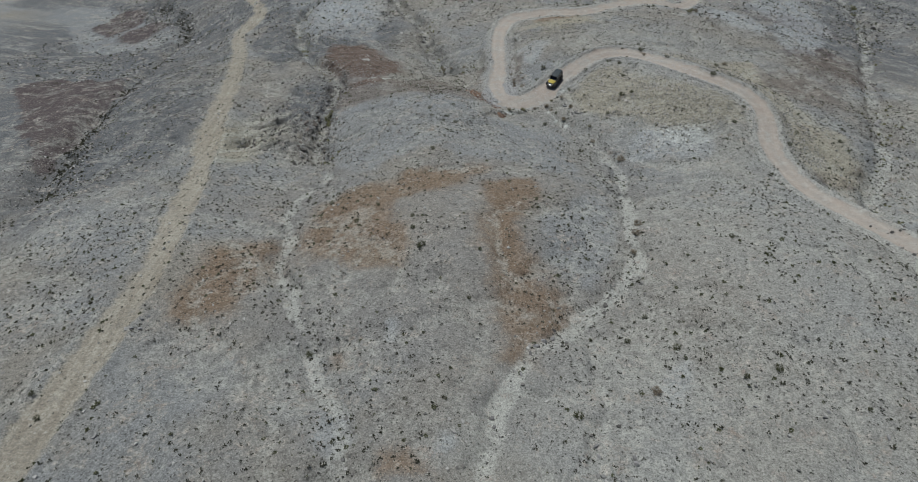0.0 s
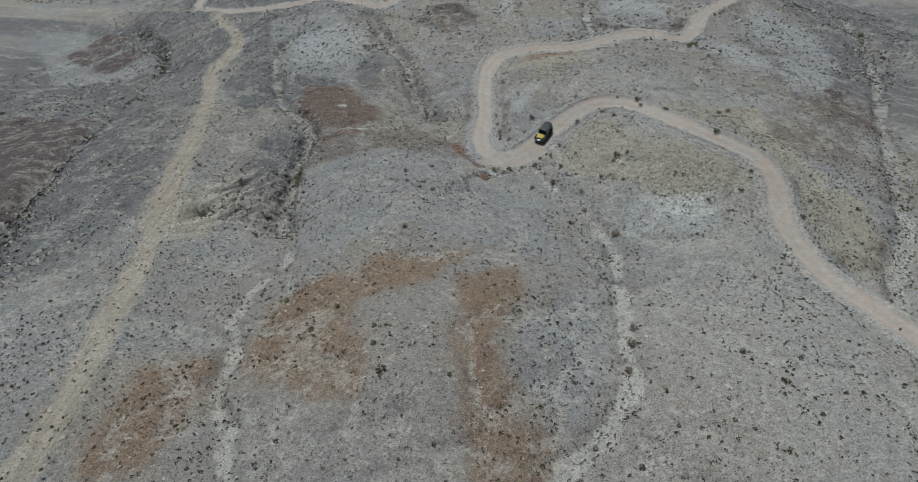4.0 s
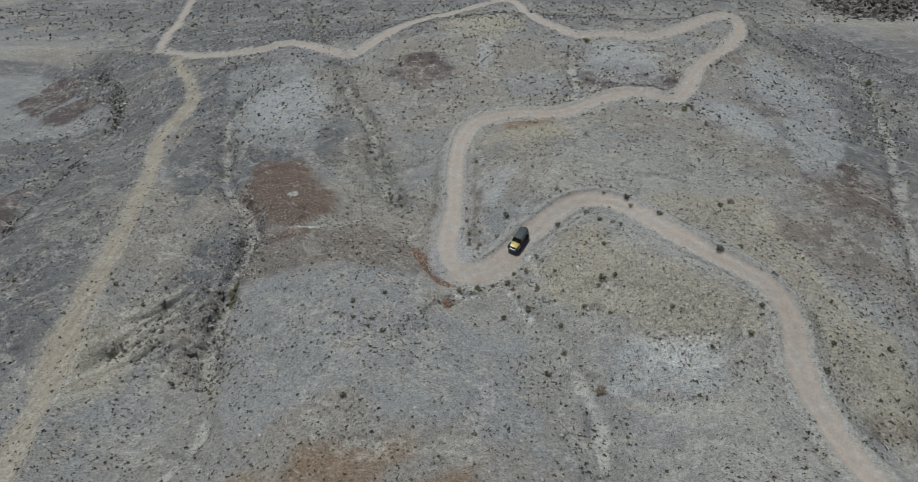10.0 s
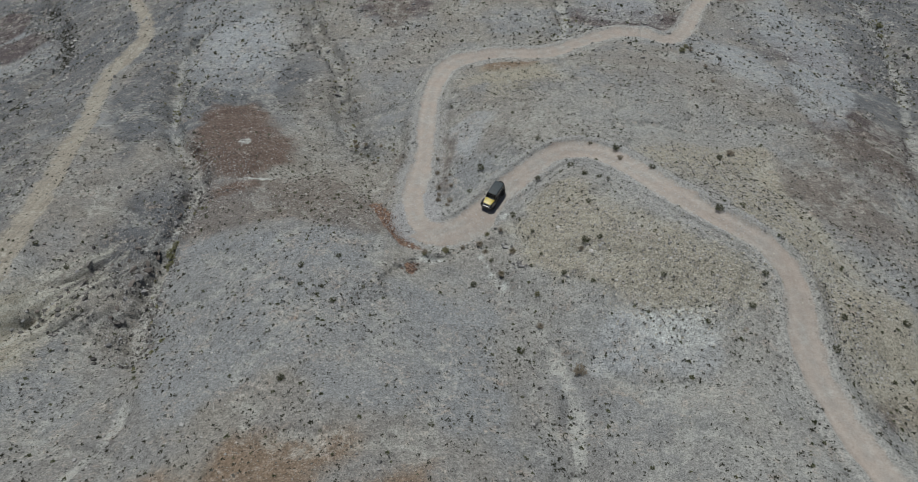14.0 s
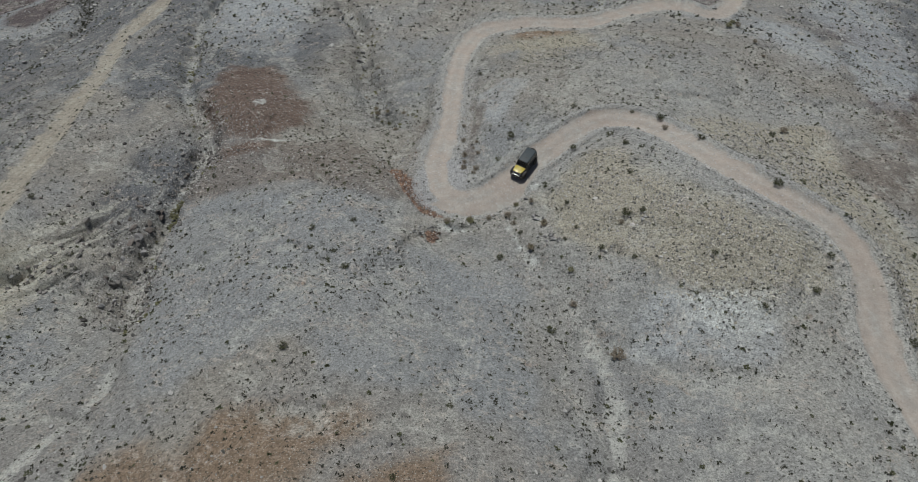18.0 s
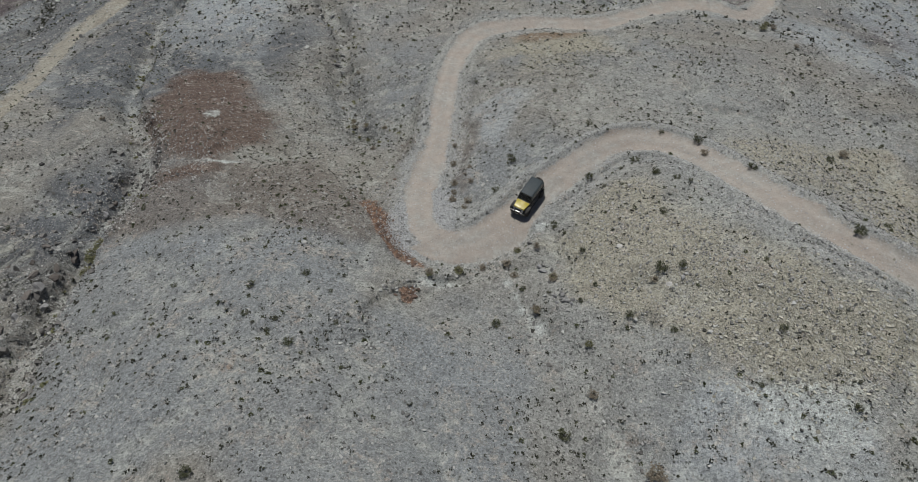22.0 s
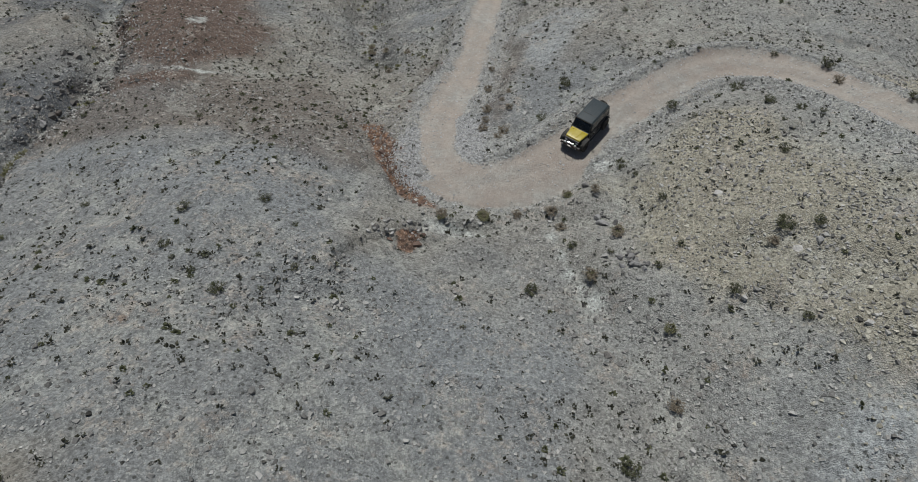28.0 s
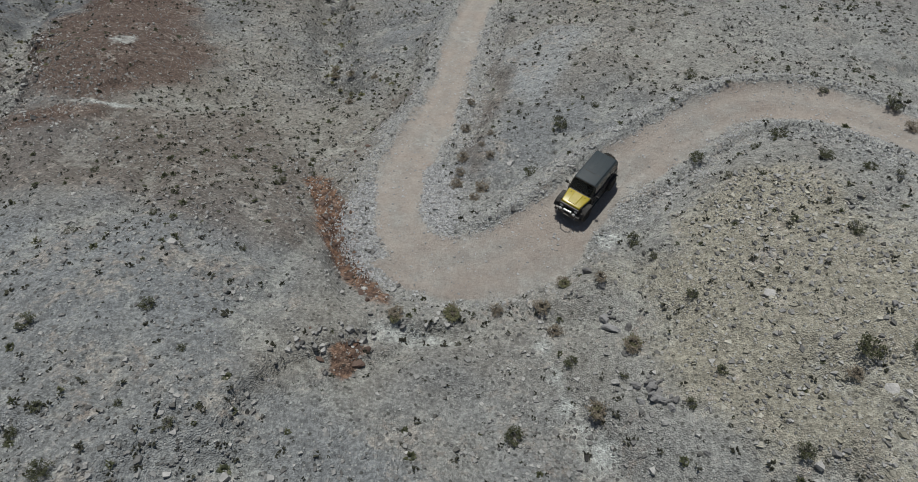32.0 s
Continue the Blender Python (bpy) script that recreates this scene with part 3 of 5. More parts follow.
def value_noise(x, y, size, seed):
    """Smooth noise from -1 to 1 with cells of that size."""
    x, y = np.asarray(x, float) / size, np.asarray(y, float) / size
    fx, fy = np.floor(x), np.floor(y)
    ix, iy = fx.astype(np.int64), fy.astype(np.int64)
    u, v = x - fx, y - fy
    u, v = u * u * (3 - 2 * u), v * v * (3 - 2 * v)
    low = lattice(ix, iy, seed) * (1 - u) + lattice(ix + 1, iy, seed) * u
    high = lattice(ix, iy + 1, seed) * (1 - u) + lattice(ix + 1, iy + 1, seed) * u
    return (low * (1 - v) + high * v) * 2 - 1


def fractal(x, y, size, seed, octaves=4):
    total, gain = 0.0, 1.0
    for n in range(octaves):
        total = total + gain * value_noise(x, y, size / 2**n, seed + 17 * n)
        gain *= 0.5
    return total / 1.8


def step(a, b, v):
    s = np.clip((v - a) / (b - a), 0, 1)
    return s * s * (3 - 2 * s)


def resampled(line, gap=1.0):
    """A rounded line through the corners, with points about a gap apart."""
    p = np.array(line, float)
    for _ in range(2):
        q, r = 0.75 * p[:-1] + 0.25 * p[1:], 0.25 * p[:-1] + 0.75 * p[1:]
        p = np.vstack([p[:1], np.stack([q, r], 1).reshape(-1, 2), p[-1:]])
    run = np.r_[0, np.cumsum(np.hypot(*np.diff(p, axis=0).T))]
    s = np.linspace(0, run[-1], max(2, int(run[-1] / gap)))
    return np.c_[np.interp(s, run, p[:, 0]), np.interp(s, run, p[:, 1])]


def along(x, y, line):
    """Distance of places from a fine line and the run along it, in points; far places get 99."""
    d, at = np.full(x.shape, 99.0), np.zeros(x.shape)
    for first in range(0, len(line) - 1, 16):
        piece = line[first:first + 17]
        lo, hi = piece.min(0) - 22, piece.max(0) + 22
        near = np.flatnonzero((x > lo[0]) & (x < hi[0]) & (y > lo[1]) & (y < hi[1]))
        a, e = piece[:-1], piece[1:] - piece[:-1]
        for part_of in np.array_split(near, max(1, len(near) // 8000)):
            px, py = x[part_of, None], y[part_of, None]
            f = np.clip(((px - a[:, 0]) * e[:, 0] + (py - a[:, 1]) * e[:, 1]) / ((e**2).sum(1) + 1e-9), 0, 1)
            far = (px - a[:, 0] - f * e[:, 0]) ** 2 + (py - a[:, 1] - f * e[:, 1]) ** 2
            n = far.argmin(1)
            row = np.arange(len(part_of))
            least = np.sqrt(far[row, n])
            closer = least < d[part_of]
            d[part_of[closer]], at[part_of[closer]] = least[closer], (first + n + f[row, n])[closer]
    return d, at


def rolling(x, y):
    """The large forms alone."""
    near = np.hypot(x - 10, (y - 130) * 0.9)
    run = np.where(y > 330, 330 + 250 * np.tanh((y - 330) / 250), np.where(y < -40, -40 + 60 * np.tanh((y + 40) / 60), y))
    z = PLANE[0] + PLANE[1] * np.clip(x, -300, 300) + PLANE[2] * run
    for cx, cy, high in BROAD:
        z = z + high * np.exp(-((x - cx) ** 2 + (y - cy) ** 2) / (2 * 32.0**2))
    for cx, cy, high in KNOLLS + SWELLS:
        z = z + high * np.exp(-((x - cx) ** 2 + (y - cy) ** 2) / (2 * 10.0**2))
    wide = step(75, 125, np.abs(x - 15)) * step(60, 110, y)
    z = z - 1.9 * wide * np.abs(fractal(x, y, 42, 151, 4)) * 2
    return z + step(230, 480, near) * 14 * fractal(x, y, 120, 5)


FINE_ROADS = []
for line, half, verge, faint in ROADS:
    fine = resampled(line)
    bed = rolling(fine[:, 0], fine[:, 1])
    pad = np.pad(bed, 6, mode="edge")
    FINE_ROADS.append((fine, np.convolve(pad, np.ones(13) / 13, "valid"), half, verge, faint))
FINE_WASHES = [(resampled(line), deep, half, bare) for line, deep, half, bare in WASHES]


SCARP = resampled(CRACK)


def hairpin_pad(x, y):
    """The widened outside of the bend: 1 on it, 0 away from it."""
    w = 1.2 * fractal(x, y, 3.0, 61, 2)
    return step(1.0, 0.8, np.hypot((x - 12.2) / 5.6, (y - 102.6) / 6.2) + 0.05 * w) * step(17.0, 13.5, x + 0.3 * (y - 100))


def bend_floor(x, y, soft):
    """The worn floor of the bend, wider than the road elsewhere: 1 on it, 0 past its edge."""
    out = np.zeros(x.shape)
    p = np.array(BEND)
    near = np.flatnonzero((x > p[:, 0].min() - 3) & (x < p[:, 0].max() + 3) & (y > p[:, 1].min() - 3) & (y < p[:, 1].max() + 3))
    if len(near):
        out[near] = step(-soft, soft, edge_distance(x[near], y[near], p) + 0.3 * fractal(x[near], y[near], 1.6, 27, 3))
    return out


def land(x, y):
    """Height and the masks of the ground at places, as flat arrays."""
    x, y = np.asarray(x, float), np.asarray(y, float)
    z = rolling(x, y)
    wx, wy = x + 1.05 * fractal(x, y, 5, 31, 3) + 0.25 * fractal(x, y, 1.6, 33, 2), y + 1.05 * fractal(x, y, 5, 47, 3) + 0.25 * fractal(x, y, 1.6, 49, 2)
    wash, rough = np.zeros(x.shape), np.zeros(x.shape)
    for fine, deep, half, bare in FINE_WASHES:
        d, at = along(wx, wy, fine)
        ends = step(0, 6, at) * step(len(fine) - 1, len(fine) - 7, at)
        uneven = 0.75 + 0.5 * value_noise(at, at * 0 + deep * 7, 5.0, 71)
        z = z - deep * ends * uneven * np.exp(-((d / half) ** 4)) - 0.3 * deep * ends * np.exp(-((d / (2.6 * half)) ** 2))
        wash = np.maximum(wash, bare * ends * step(0.85 * half, 0.25 * half, d) * np.clip(0.72 + 0.8 * fractal(x, y, 4.0, 77, 3), 0.25, 1))
        rough = np.maximum(rough, ends * min(1.0, deep) * step(2.8 * half, 0.9 * half, d))
    rill = 1 - np.abs(fractal(wx, wy, 10, 131, 3))
    gutter = step(0.8, 1.0, 1 - np.abs(fractal(wx * 1.5 + 0.3 * wy, wy * 0.5, 4.5, 137, 3))) * (0.5 + 0.5 * value_noise(x, y, 14, 139))
    z = z - 0.22 * gutter - 0.5 * step(0.72, 1.0, rill) + 0.55 * fractal(x, y, 9, 3, 3) + 0.16 * fractal(x, y, 1.7, 9, 3) + 0.085 * value_noise(x, y, 0.6, 12) + 0.4 * rough * fractal(wx, wy, 1.5, 21, 3)
    d, at = along(wx, wy, SCARP)
    k = np.clip(at.astype(int), 0, len(SCARP) - 2)
    way = SCARP[k + 1] - SCARP[k]
    west = (way[:, 1] * (wx - SCARP[k, 0]) - way[:, 0] * (wy - SCARP[k, 1])) / (np.hypot(way[:, 0], way[:, 1]) + 1e-9)
    z = z + 0.42 * step(-0.12, 0.16, west) * np.exp(-((d / 3.0) ** 2)) * step(0, 2, at) * step(len(SCARP) - 1, len(SCARP) - 3, at)
    craggy = np.exp(-(((x + 27.0) / 5.5) ** 4) - (((y - 91) / 11.0) ** 4))
    z = z + craggy * (0.6 * np.round(3.6 * fractal(wx, wy, 3.2, 23, 3)) / 1.6 + 0.3 * fractal(x, y, 0.9, 29, 2))
    cliff = np.exp(-(((x - 230) / 28.0) ** 2) - (((y - 330) / 26.0) ** 2))
    z = z + cliff * (3.0 * np.round(2.2 * fractal(wx, wy, 16, 141, 4)) + 1.2 * fractal(x, y, 5, 143, 3))
    road, shoulder, fresh, track = (np.zeros(x.shape) for _ in range(4))
    for fine, bed, half, verge, faint in FINE_ROADS:
        d, at = along(x, y, fine)
        width = half * (1 + 0.16 * value_noise(at, at * 0 + half, 9.0, 83))
        level = np.interp(at, np.arange(len(fine)), bed) + 0.05 * fractal(x, y, 1.2, 15, 2)
        level = level - 0.07 * np.exp(-(((d - 0.8) / 0.3) ** 2)) + 0.36 * np.exp(-(((d - width - 0.6) / 0.45) ** 2))
        hold = step(width + 3.2, width + 0.7, d)
        z = z * (1 - hold) + level * hold
        road = np.maximum(road, (1 - 0.6 * faint) * step(width + 0.55, width - 0.35, d + 0.5 * fractal(x, y, 1.6, 27, 3)))
        shoulder = np.maximum(shoulder, (1 - 0.65 * faint) * step(width + verge, width + 0.15 * verge, d + 0.9 * fractal(x, y, 2.2, 37, 3)))
        if faint == 1:
            track = np.maximum(track, step(width + 0.9, width - 0.5, d + 0.8 * fractal(x, y, 1.6, 27, 3)))
        fresh = np.maximum(fresh, np.exp(-(((d - 0.8) / 0.4) ** 2)))
    pad = np.maximum(hairpin_pad(x, y), bend_floor(x, y, 1.2))
    road = np.maximum(road, bend_floor(x, y, 0.35))
    d, at = along(x, y, FINE_ROADS[0][0])
    flat = np.interp(at, np.arange(len(FINE_ROADS[0][0])), FINE_ROADS[0][1])
    z = z * (1 - pad) + (flat + 0.06 * fractal(x, y, 1.4, 15, 2)) * pad
    shoulder = np.maximum(shoulder, pad)
    return z, road, shoulder, wash, rough, fresh, track, np.maximum(gutter * 0.8, step(0.8, 1.0, rill))


def ground_z(x, y):
    return float(land(np.array([x]), np.array([y]))[0][0])


def edge_distance(px, py, p):
    """Distance of places from the edge of a shape with the corners p, positive inside."""
    far, inside = np.full(px.shape, 99.0), np.zeros(px.shape, bool)
    for a, b in zip(p, np.roll(p, -1, 0)):
        e = b - a
        f = np.clip(((px - a[0]) * e[0] + (py - a[1]) * e[1]) / (e @ e + 1e-9), 0, 1)
        far = np.minimum(far, np.hypot(px - a[0] - f * e[0], py - a[1] - f * e[1]))
        inside ^= ((a[1] > py) != (b[1] > py)) & (px < a[0] + (py - a[1]) * e[0] / (e[1] + 1e-12))
    return np.where(inside, far, -far)


def stains(x, y, spots, ragged=0.38, shift=2.4):
    wx, wy = x + shift * WARP[0], y + shift * WARP[1]
    m = np.zeros(x.shape)
    for cx, cy, rx, ry in spots:
        r = np.hypot((wx - cx) / rx, (wy - cy) / ry) + ragged * WARP[2]
        m = np.maximum(m, step(1.45, 0.35, r))
    return m


def patches(x, y, shapes, soft=1.6, ragged=1.5):
    """Soil patches with ragged edges: 1 inside the corners of a shape, 0 away from it."""
    wx, wy = x + 1.1 * WARP[0], y + 1.1 * WARP[1]
    m = np.zeros(x.shape)
    for shape in shapes:
        p = np.array(shape)
        lo, hi = p.min(0) - 8, p.max(0) + 8
        near = np.flatnonzero((wx > lo[0]) & (wx < hi[0]) & (wy > lo[1]) & (wy < hi[1]))
        broad = 0.35 * np.sqrt(np.ptp(p[:, 0]) * np.ptp(p[:, 1])) / 5.0
        m[near] = np.maximum(m[near], step(-soft * min(1.0, broad), soft, edge_distance(wx[near], wy[near], p) + ragged * min(1.0, broad) * WARP[2][near]))
    return m


def axis(marks):
    """Grid lines that start fine and grow coarse: (from, to, gap at from, gap at to) one after another."""
    out = []
    for a, b, ga, gb in marks:
        v = a
        while v < b - 0.25 * ga:
            out.append(v)
            v += ga + (gb - ga) * (v - a) / (b - a)
    return np.array(out + [marks[-1][1]])


gx = axis([(-1500, -160, 90, 6), (-160, -40, 2.2, 0.5), (-40, -32, 0.34, 0.27), (-32, 52, 0.26, 0.26), (52, 66, 0.27, 0.4), (66, 150, 0.45, 1.5), (150, 265, 1.6, 3), (265, 1500, 5, 90)])
gy = axis([(-600, -10, 70, 3), (-10, 20, 2.0, 0.5), (20, 78, 0.42, 0.34), (78, 132, 0.26, 0.26), (132, 300, 0.34, 2.4), (300, 360, 2.6, 3.4), (360, 2500, 5, 130)])
mx, my = np.meshgrid(gx, gy)
flat_x, flat_y = mx.ravel(), my.ravel()
gz, m_road, m_shoulder, m_wash, m_rough, m_fresh, m_track, m_rill = land(flat_x, flat_y)
nx, ny = len(gx), len(gy)
WARP = fractal(flat_x, flat_y, 11, 91, 3), fractal(flat_x, flat_y, 11, 97, 3), fractal(flat_x, flat_y, 4.0, 103, 4)
corner = (np.arange(ny - 1)[:, None] * nx + np.arange(nx - 1)).ravel()
ground_mesh = bpy.data.meshes.new("ground")
ground_mesh.vertices.add(nx * ny)
ground_mesh.vertices.foreach_set("co", np.c_[flat_x, flat_y, gz].astype(np.float32).ravel())
quads = np.c_[corner, corner + 1, corner + nx + 1, corner + nx]
ground_mesh.loops.add(quads.size)
ground_mesh.loops.foreach_set("vertex_index", quads.ravel().astype(np.int32))
ground_mesh.polygons.add(len(quads))
ground_mesh.polygons.foreach_set("loop_start", np.arange(0, quads.size, 4, dtype=np.int32))
ground_mesh.polygons.foreach_set("use_smooth", np.ones(len(quads), dtype=bool))
ground_mesh.update()
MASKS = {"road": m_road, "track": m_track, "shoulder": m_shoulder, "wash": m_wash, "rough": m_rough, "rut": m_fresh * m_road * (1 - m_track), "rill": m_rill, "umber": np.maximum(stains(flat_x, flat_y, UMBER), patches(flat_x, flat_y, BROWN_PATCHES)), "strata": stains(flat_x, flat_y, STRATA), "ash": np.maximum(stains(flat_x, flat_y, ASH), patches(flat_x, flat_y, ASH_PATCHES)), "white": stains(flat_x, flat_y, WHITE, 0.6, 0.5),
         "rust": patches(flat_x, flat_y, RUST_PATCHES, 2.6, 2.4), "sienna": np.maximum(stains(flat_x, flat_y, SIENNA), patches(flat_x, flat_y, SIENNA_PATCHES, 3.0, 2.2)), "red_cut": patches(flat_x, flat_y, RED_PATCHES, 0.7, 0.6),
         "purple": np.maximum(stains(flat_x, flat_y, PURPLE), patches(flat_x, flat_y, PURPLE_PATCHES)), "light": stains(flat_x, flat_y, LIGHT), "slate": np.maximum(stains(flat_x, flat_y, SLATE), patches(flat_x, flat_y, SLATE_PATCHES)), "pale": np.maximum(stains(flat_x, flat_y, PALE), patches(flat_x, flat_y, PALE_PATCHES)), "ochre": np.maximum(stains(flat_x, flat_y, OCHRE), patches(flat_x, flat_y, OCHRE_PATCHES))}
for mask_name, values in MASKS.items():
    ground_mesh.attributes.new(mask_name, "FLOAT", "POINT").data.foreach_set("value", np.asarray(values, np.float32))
ground = new("ground", ground_mesh)
tagged(ground, "grey-brown stony desert hillside with rust and pale mineral stains", "ground", kind="structure")
ground_mesh.materials.append(GROUND)


# ---- builders ----
def part(name, bm, material, parent=None, label="", smooth=False):
    """Links a bmesh as one mesh object under a thing or a part."""
    data = bpy.data.meshes.new(name)
    for face in bm.faces:
        face.smooth = smooth
    bm.to_mesh(data)
    bm.free()
    data.materials.append(material)
    ob = new(name, data)
    ob.parent = parent
    return tagged(ob, label)


def on_ground(values, x, y):
    """Values of the ground's grid between its points."""
    i = np.clip(np.searchsorted(gx, x) - 1, 0, nx - 2)
    j = np.clip(np.searchsorted(gy, y) - 1, 0, ny - 2)
    u, v = (x - gx[i]) / (gx[i + 1] - gx[i]), (y - gy[j]) / (gy[j + 1] - gy[j])
    g = values.reshape(ny, nx)
    return (g[j, i] * (1 - u) + g[j, i + 1] * u) * (1 - v) + (g[j + 1, i] * (1 - u) + g[j + 1, i + 1] * u) * v


def soup(name, shapes, x, y, z, size, material, tall=1.0, smooth=False, lean=0.35):
    """One mesh of many small pieces: shapes are (corners, triangles), used in turn."""
    turn, tilt, way = np.random.rand(len(x)) * 6.283, np.random.randn(len(x)) * lean, np.random.rand(len(x)) * 6.283
    stretch = 0.75 + 0.5 * np.random.rand(len(x), 2)
    co, tri, base = [], [], 0
    pick = np.arange(len(x)) % len(shapes)
    for k, (corners, faces) in enumerate(shapes):
        at = np.flatnonzero(pick == k)
        p = corners[None] * size[at, None, None] * np.c_[stretch[at, :1], stretch[at, 1:], np.full((len(at), 1), tall)][:, None]
        c, s = np.cos(turn[at])[:, None], np.sin(turn[at])[:, None]
        px, py = p[..., 0] * c - p[..., 1] * s, p[..., 0] * s + p[..., 1] * c
        pz = p[..., 2] + tilt[at][:, None] * (px * np.cos(way[at])[:, None] + py * np.sin(way[at])[:, None])
        co.append(np.stack([px + x[at, None], py + y[at, None], pz + z[at, None]], -1).reshape(-1, 3))
        tri.append((faces[None] + (base + np.arange(len(at)) * len(corners))[:, None, None]).reshape(-1, 3))
        base += len(at) * len(corners)
    co, tri = np.concatenate(co), np.concatenate(tri)
    data = bpy.data.meshes.new(name)
    data.vertices.add(len(co))
    data.vertices.foreach_set("co", co.astype(np.float32).ravel())
    data.loops.add(tri.size)
    data.loops.foreach_set("vertex_index", tri.ravel().astype(np.int32))
    data.polygons.add(len(tri))
    data.polygons.foreach_set("loop_start", np.arange(0, tri.size, 3, dtype=np.int32))
    data.polygons.foreach_set("use_smooth", np.full(len(tri), smooth))
    data.update()
    data.materials.append(material)
    return new(name, data)


def pebble(seed):
    """A small angular stone: an uneven five-sided foot and a smaller broken top."""
    r = np.random.RandomState(seed)
    a = np.sort(np.linspace(0, 6.283, 5, endpoint=False) + 0.35 * r.randn(5))
    out = 0.75 + 0.5 * r.rand(5)
    foot = np.c_[np.cos(a) * out, np.sin(a) * out, -0.5 + 0.2 * r.rand(5)]
    inner = (0.72 + 0.22 * r.rand(5)) * out
    top = np.c_[np.cos(a + 0.2) * inner + 0.15, np.sin(a + 0.2) * inner, 0.3 + 0.45 * r.rand(5)]
    ring = [(k, (k + 1) % 5, 5 + k) for k in range(5)] + [((k + 1) % 5, 5 + (k + 1) % 5, 5 + k) for k in range(5)]
    return np.r_[foot, top], np.array(ring + [(5, 6, 7), (5, 7, 8), (5, 8, 9)])


def tuft(seed, blades):
    """A low tussock of narrow blades."""
    r = np.random.RandomState(seed)
    co, tri = [], []
    for k in range(blades):
        a, out, up = r.rand() * 6.283, 0.35 + 0.65 * r.rand(), 0.35 + 0.6 * r.rand()
        root = 0.3 * r.rand(2) * np.array([math.cos(a), math.sin(a)])
        tip = np.array([math.cos(a) * out, math.sin(a) * out, up * (1.15 - 0.6 * out)])
        side = np.array([-math.sin(a), math.cos(a), 0]) * (0.15 + 0.14 * r.rand())
        low = np.array([root[0], root[1], 0.0])
        half = 0.55 * low + 0.45 * tip + np.array([0, 0, 0.18])
        co += [low, half - side, half + side, tip]
        tri += [(4 * k, 4 * k + 1, 4 * k + 2), (4 * k + 1, 4 * k + 3, 4 * k + 2)]
    return np.array(co), np.array(tri)


def strewn(count, x0, x1, y0, y1, keep, power=1.0):
    """Places in a rectangle, kept where a chance between 0 and 1 allows it."""
    x, y = x0 + (x1 - x0) * np.random.rand(count), y0 + (y1 - y0) * np.random.rand(count) ** power
    ok = np.random.rand(count) < keep(x, y)
    return x[ok], y[ok]


def open_ground(x, y):
    return 1 - np.clip(on_ground(m_road, x, y) * 1.3, 0, 1)


def tuft_chance(x, y):
    clump = np.clip(0.55 + 0.9 * fractal(x, y, 7, 211, 3), 0.06, 1)
    bare = 1 - 0.55 * on_ground(MASKS["rust"], x, y) - 0.3 * on_ground(MASKS["purple"], x, y)
    return open_ground(x, y) * (1 - 0.6 * on_ground(m_shoulder, x, y)) * clump * np.clip(bare, 0.1, 1)


def stone_chance(x, y):
    clump = np.clip(0.4 + 0.9 * fractal(x, y, 4.5, 223, 3), 0.05, 1)
    more = 0.45 * on_ground(MASKS["ochre"], x, y) + 0.6 * on_ground(m_rough, x, y) + 0.3 * on_ground(m_shoulder, x, y)
    return open_ground(x, y) * np.clip(clump * 0.5 + more, 0, 1)


# ---- what nobody could count: tussocks, stones, gravel ----
TUFTS, FAR_TUFTS, PEBBLES = [tuft(s, 9) for s in range(7)], [tuft(s, 7) for s in range(20, 27)], [pebble(s) for s in range(9)]
for label, region, count, least in (("small dark grey-green dry tussocks dotted over the slope", (-75, 95, 8, 150), 84000, 0.085),
                                    ("small dark tussocks on the far slopes", (-150, 160, 150, 290), 40000, 0.16),
                                    ("dark tussocks on the farthest slopes", (-230, 250, 290, 440), 16000, 0.3)):
    x, y = strewn(count, *region, tuft_chance)
    size = least * (1 + 2.6 * np.random.rand(len(x)) ** 3)
    tagged(soup("tussocks", TUFTS if least < 0.1 else FAR_TUFTS, x, y, on_ground(gz, x, y) - 0.02, size, TUFT, 0.85), label, "tussocks", kind="stuff")
BRUSH = [tuft(s, 26) for s in range(40, 46)]
for label, region, count, least in (("low dark green bushes dotted over the desert slope", (-70, 90, 12, 150), 5200, 0.15), ("dark bushes dotted over the far slopes", (-150, 160, 150, 290), 3000, 0.26), ("dark bushes dotted over the farthest slopes", (-230, 250, 290, 440), 3500, 0.4)):
    x, y = strewn(count, *region, tuft_chance)
    size = least * (1 + 1.3 * np.random.rand(len(x)) ** 1.6)
    tagged(soup("low_bushes", BRUSH, x, y, on_ground(gz, x, y) - 0.03, size, LEAF, 0.8), label, "bushes", kind="stuff")


def beside(lines, count, shift, spread):
    """Places strewn along lines, at a shift to one side."""
    out = []
    for line in lines:
        fine = resampled(line)
        way = np.gradient(fine, axis=0)
        way /= np.hypot(*way.T)[:, None] + 1e-9
        k = np.random.randint(0, len(fine), int(count * len(fine) / 100))
        off = shift + spread * np.random.randn(len(k))
        out.append(fine[k] + np.c_[way[k, 1], -way[k, 0]] * off[:, None] + 0.5 * np.random.randn(len(k), 2))
    p = np.concatenate(out)
    p = p[np.random.rand(len(p)) < open_ground(p[:, 0], p[:, 1]) * np.clip(0.6 + 1.2 * fractal(p[:, 0], p[:, 1], 6, 229, 2), 0, 1)]
    return p[:, 0], p[:, 1]


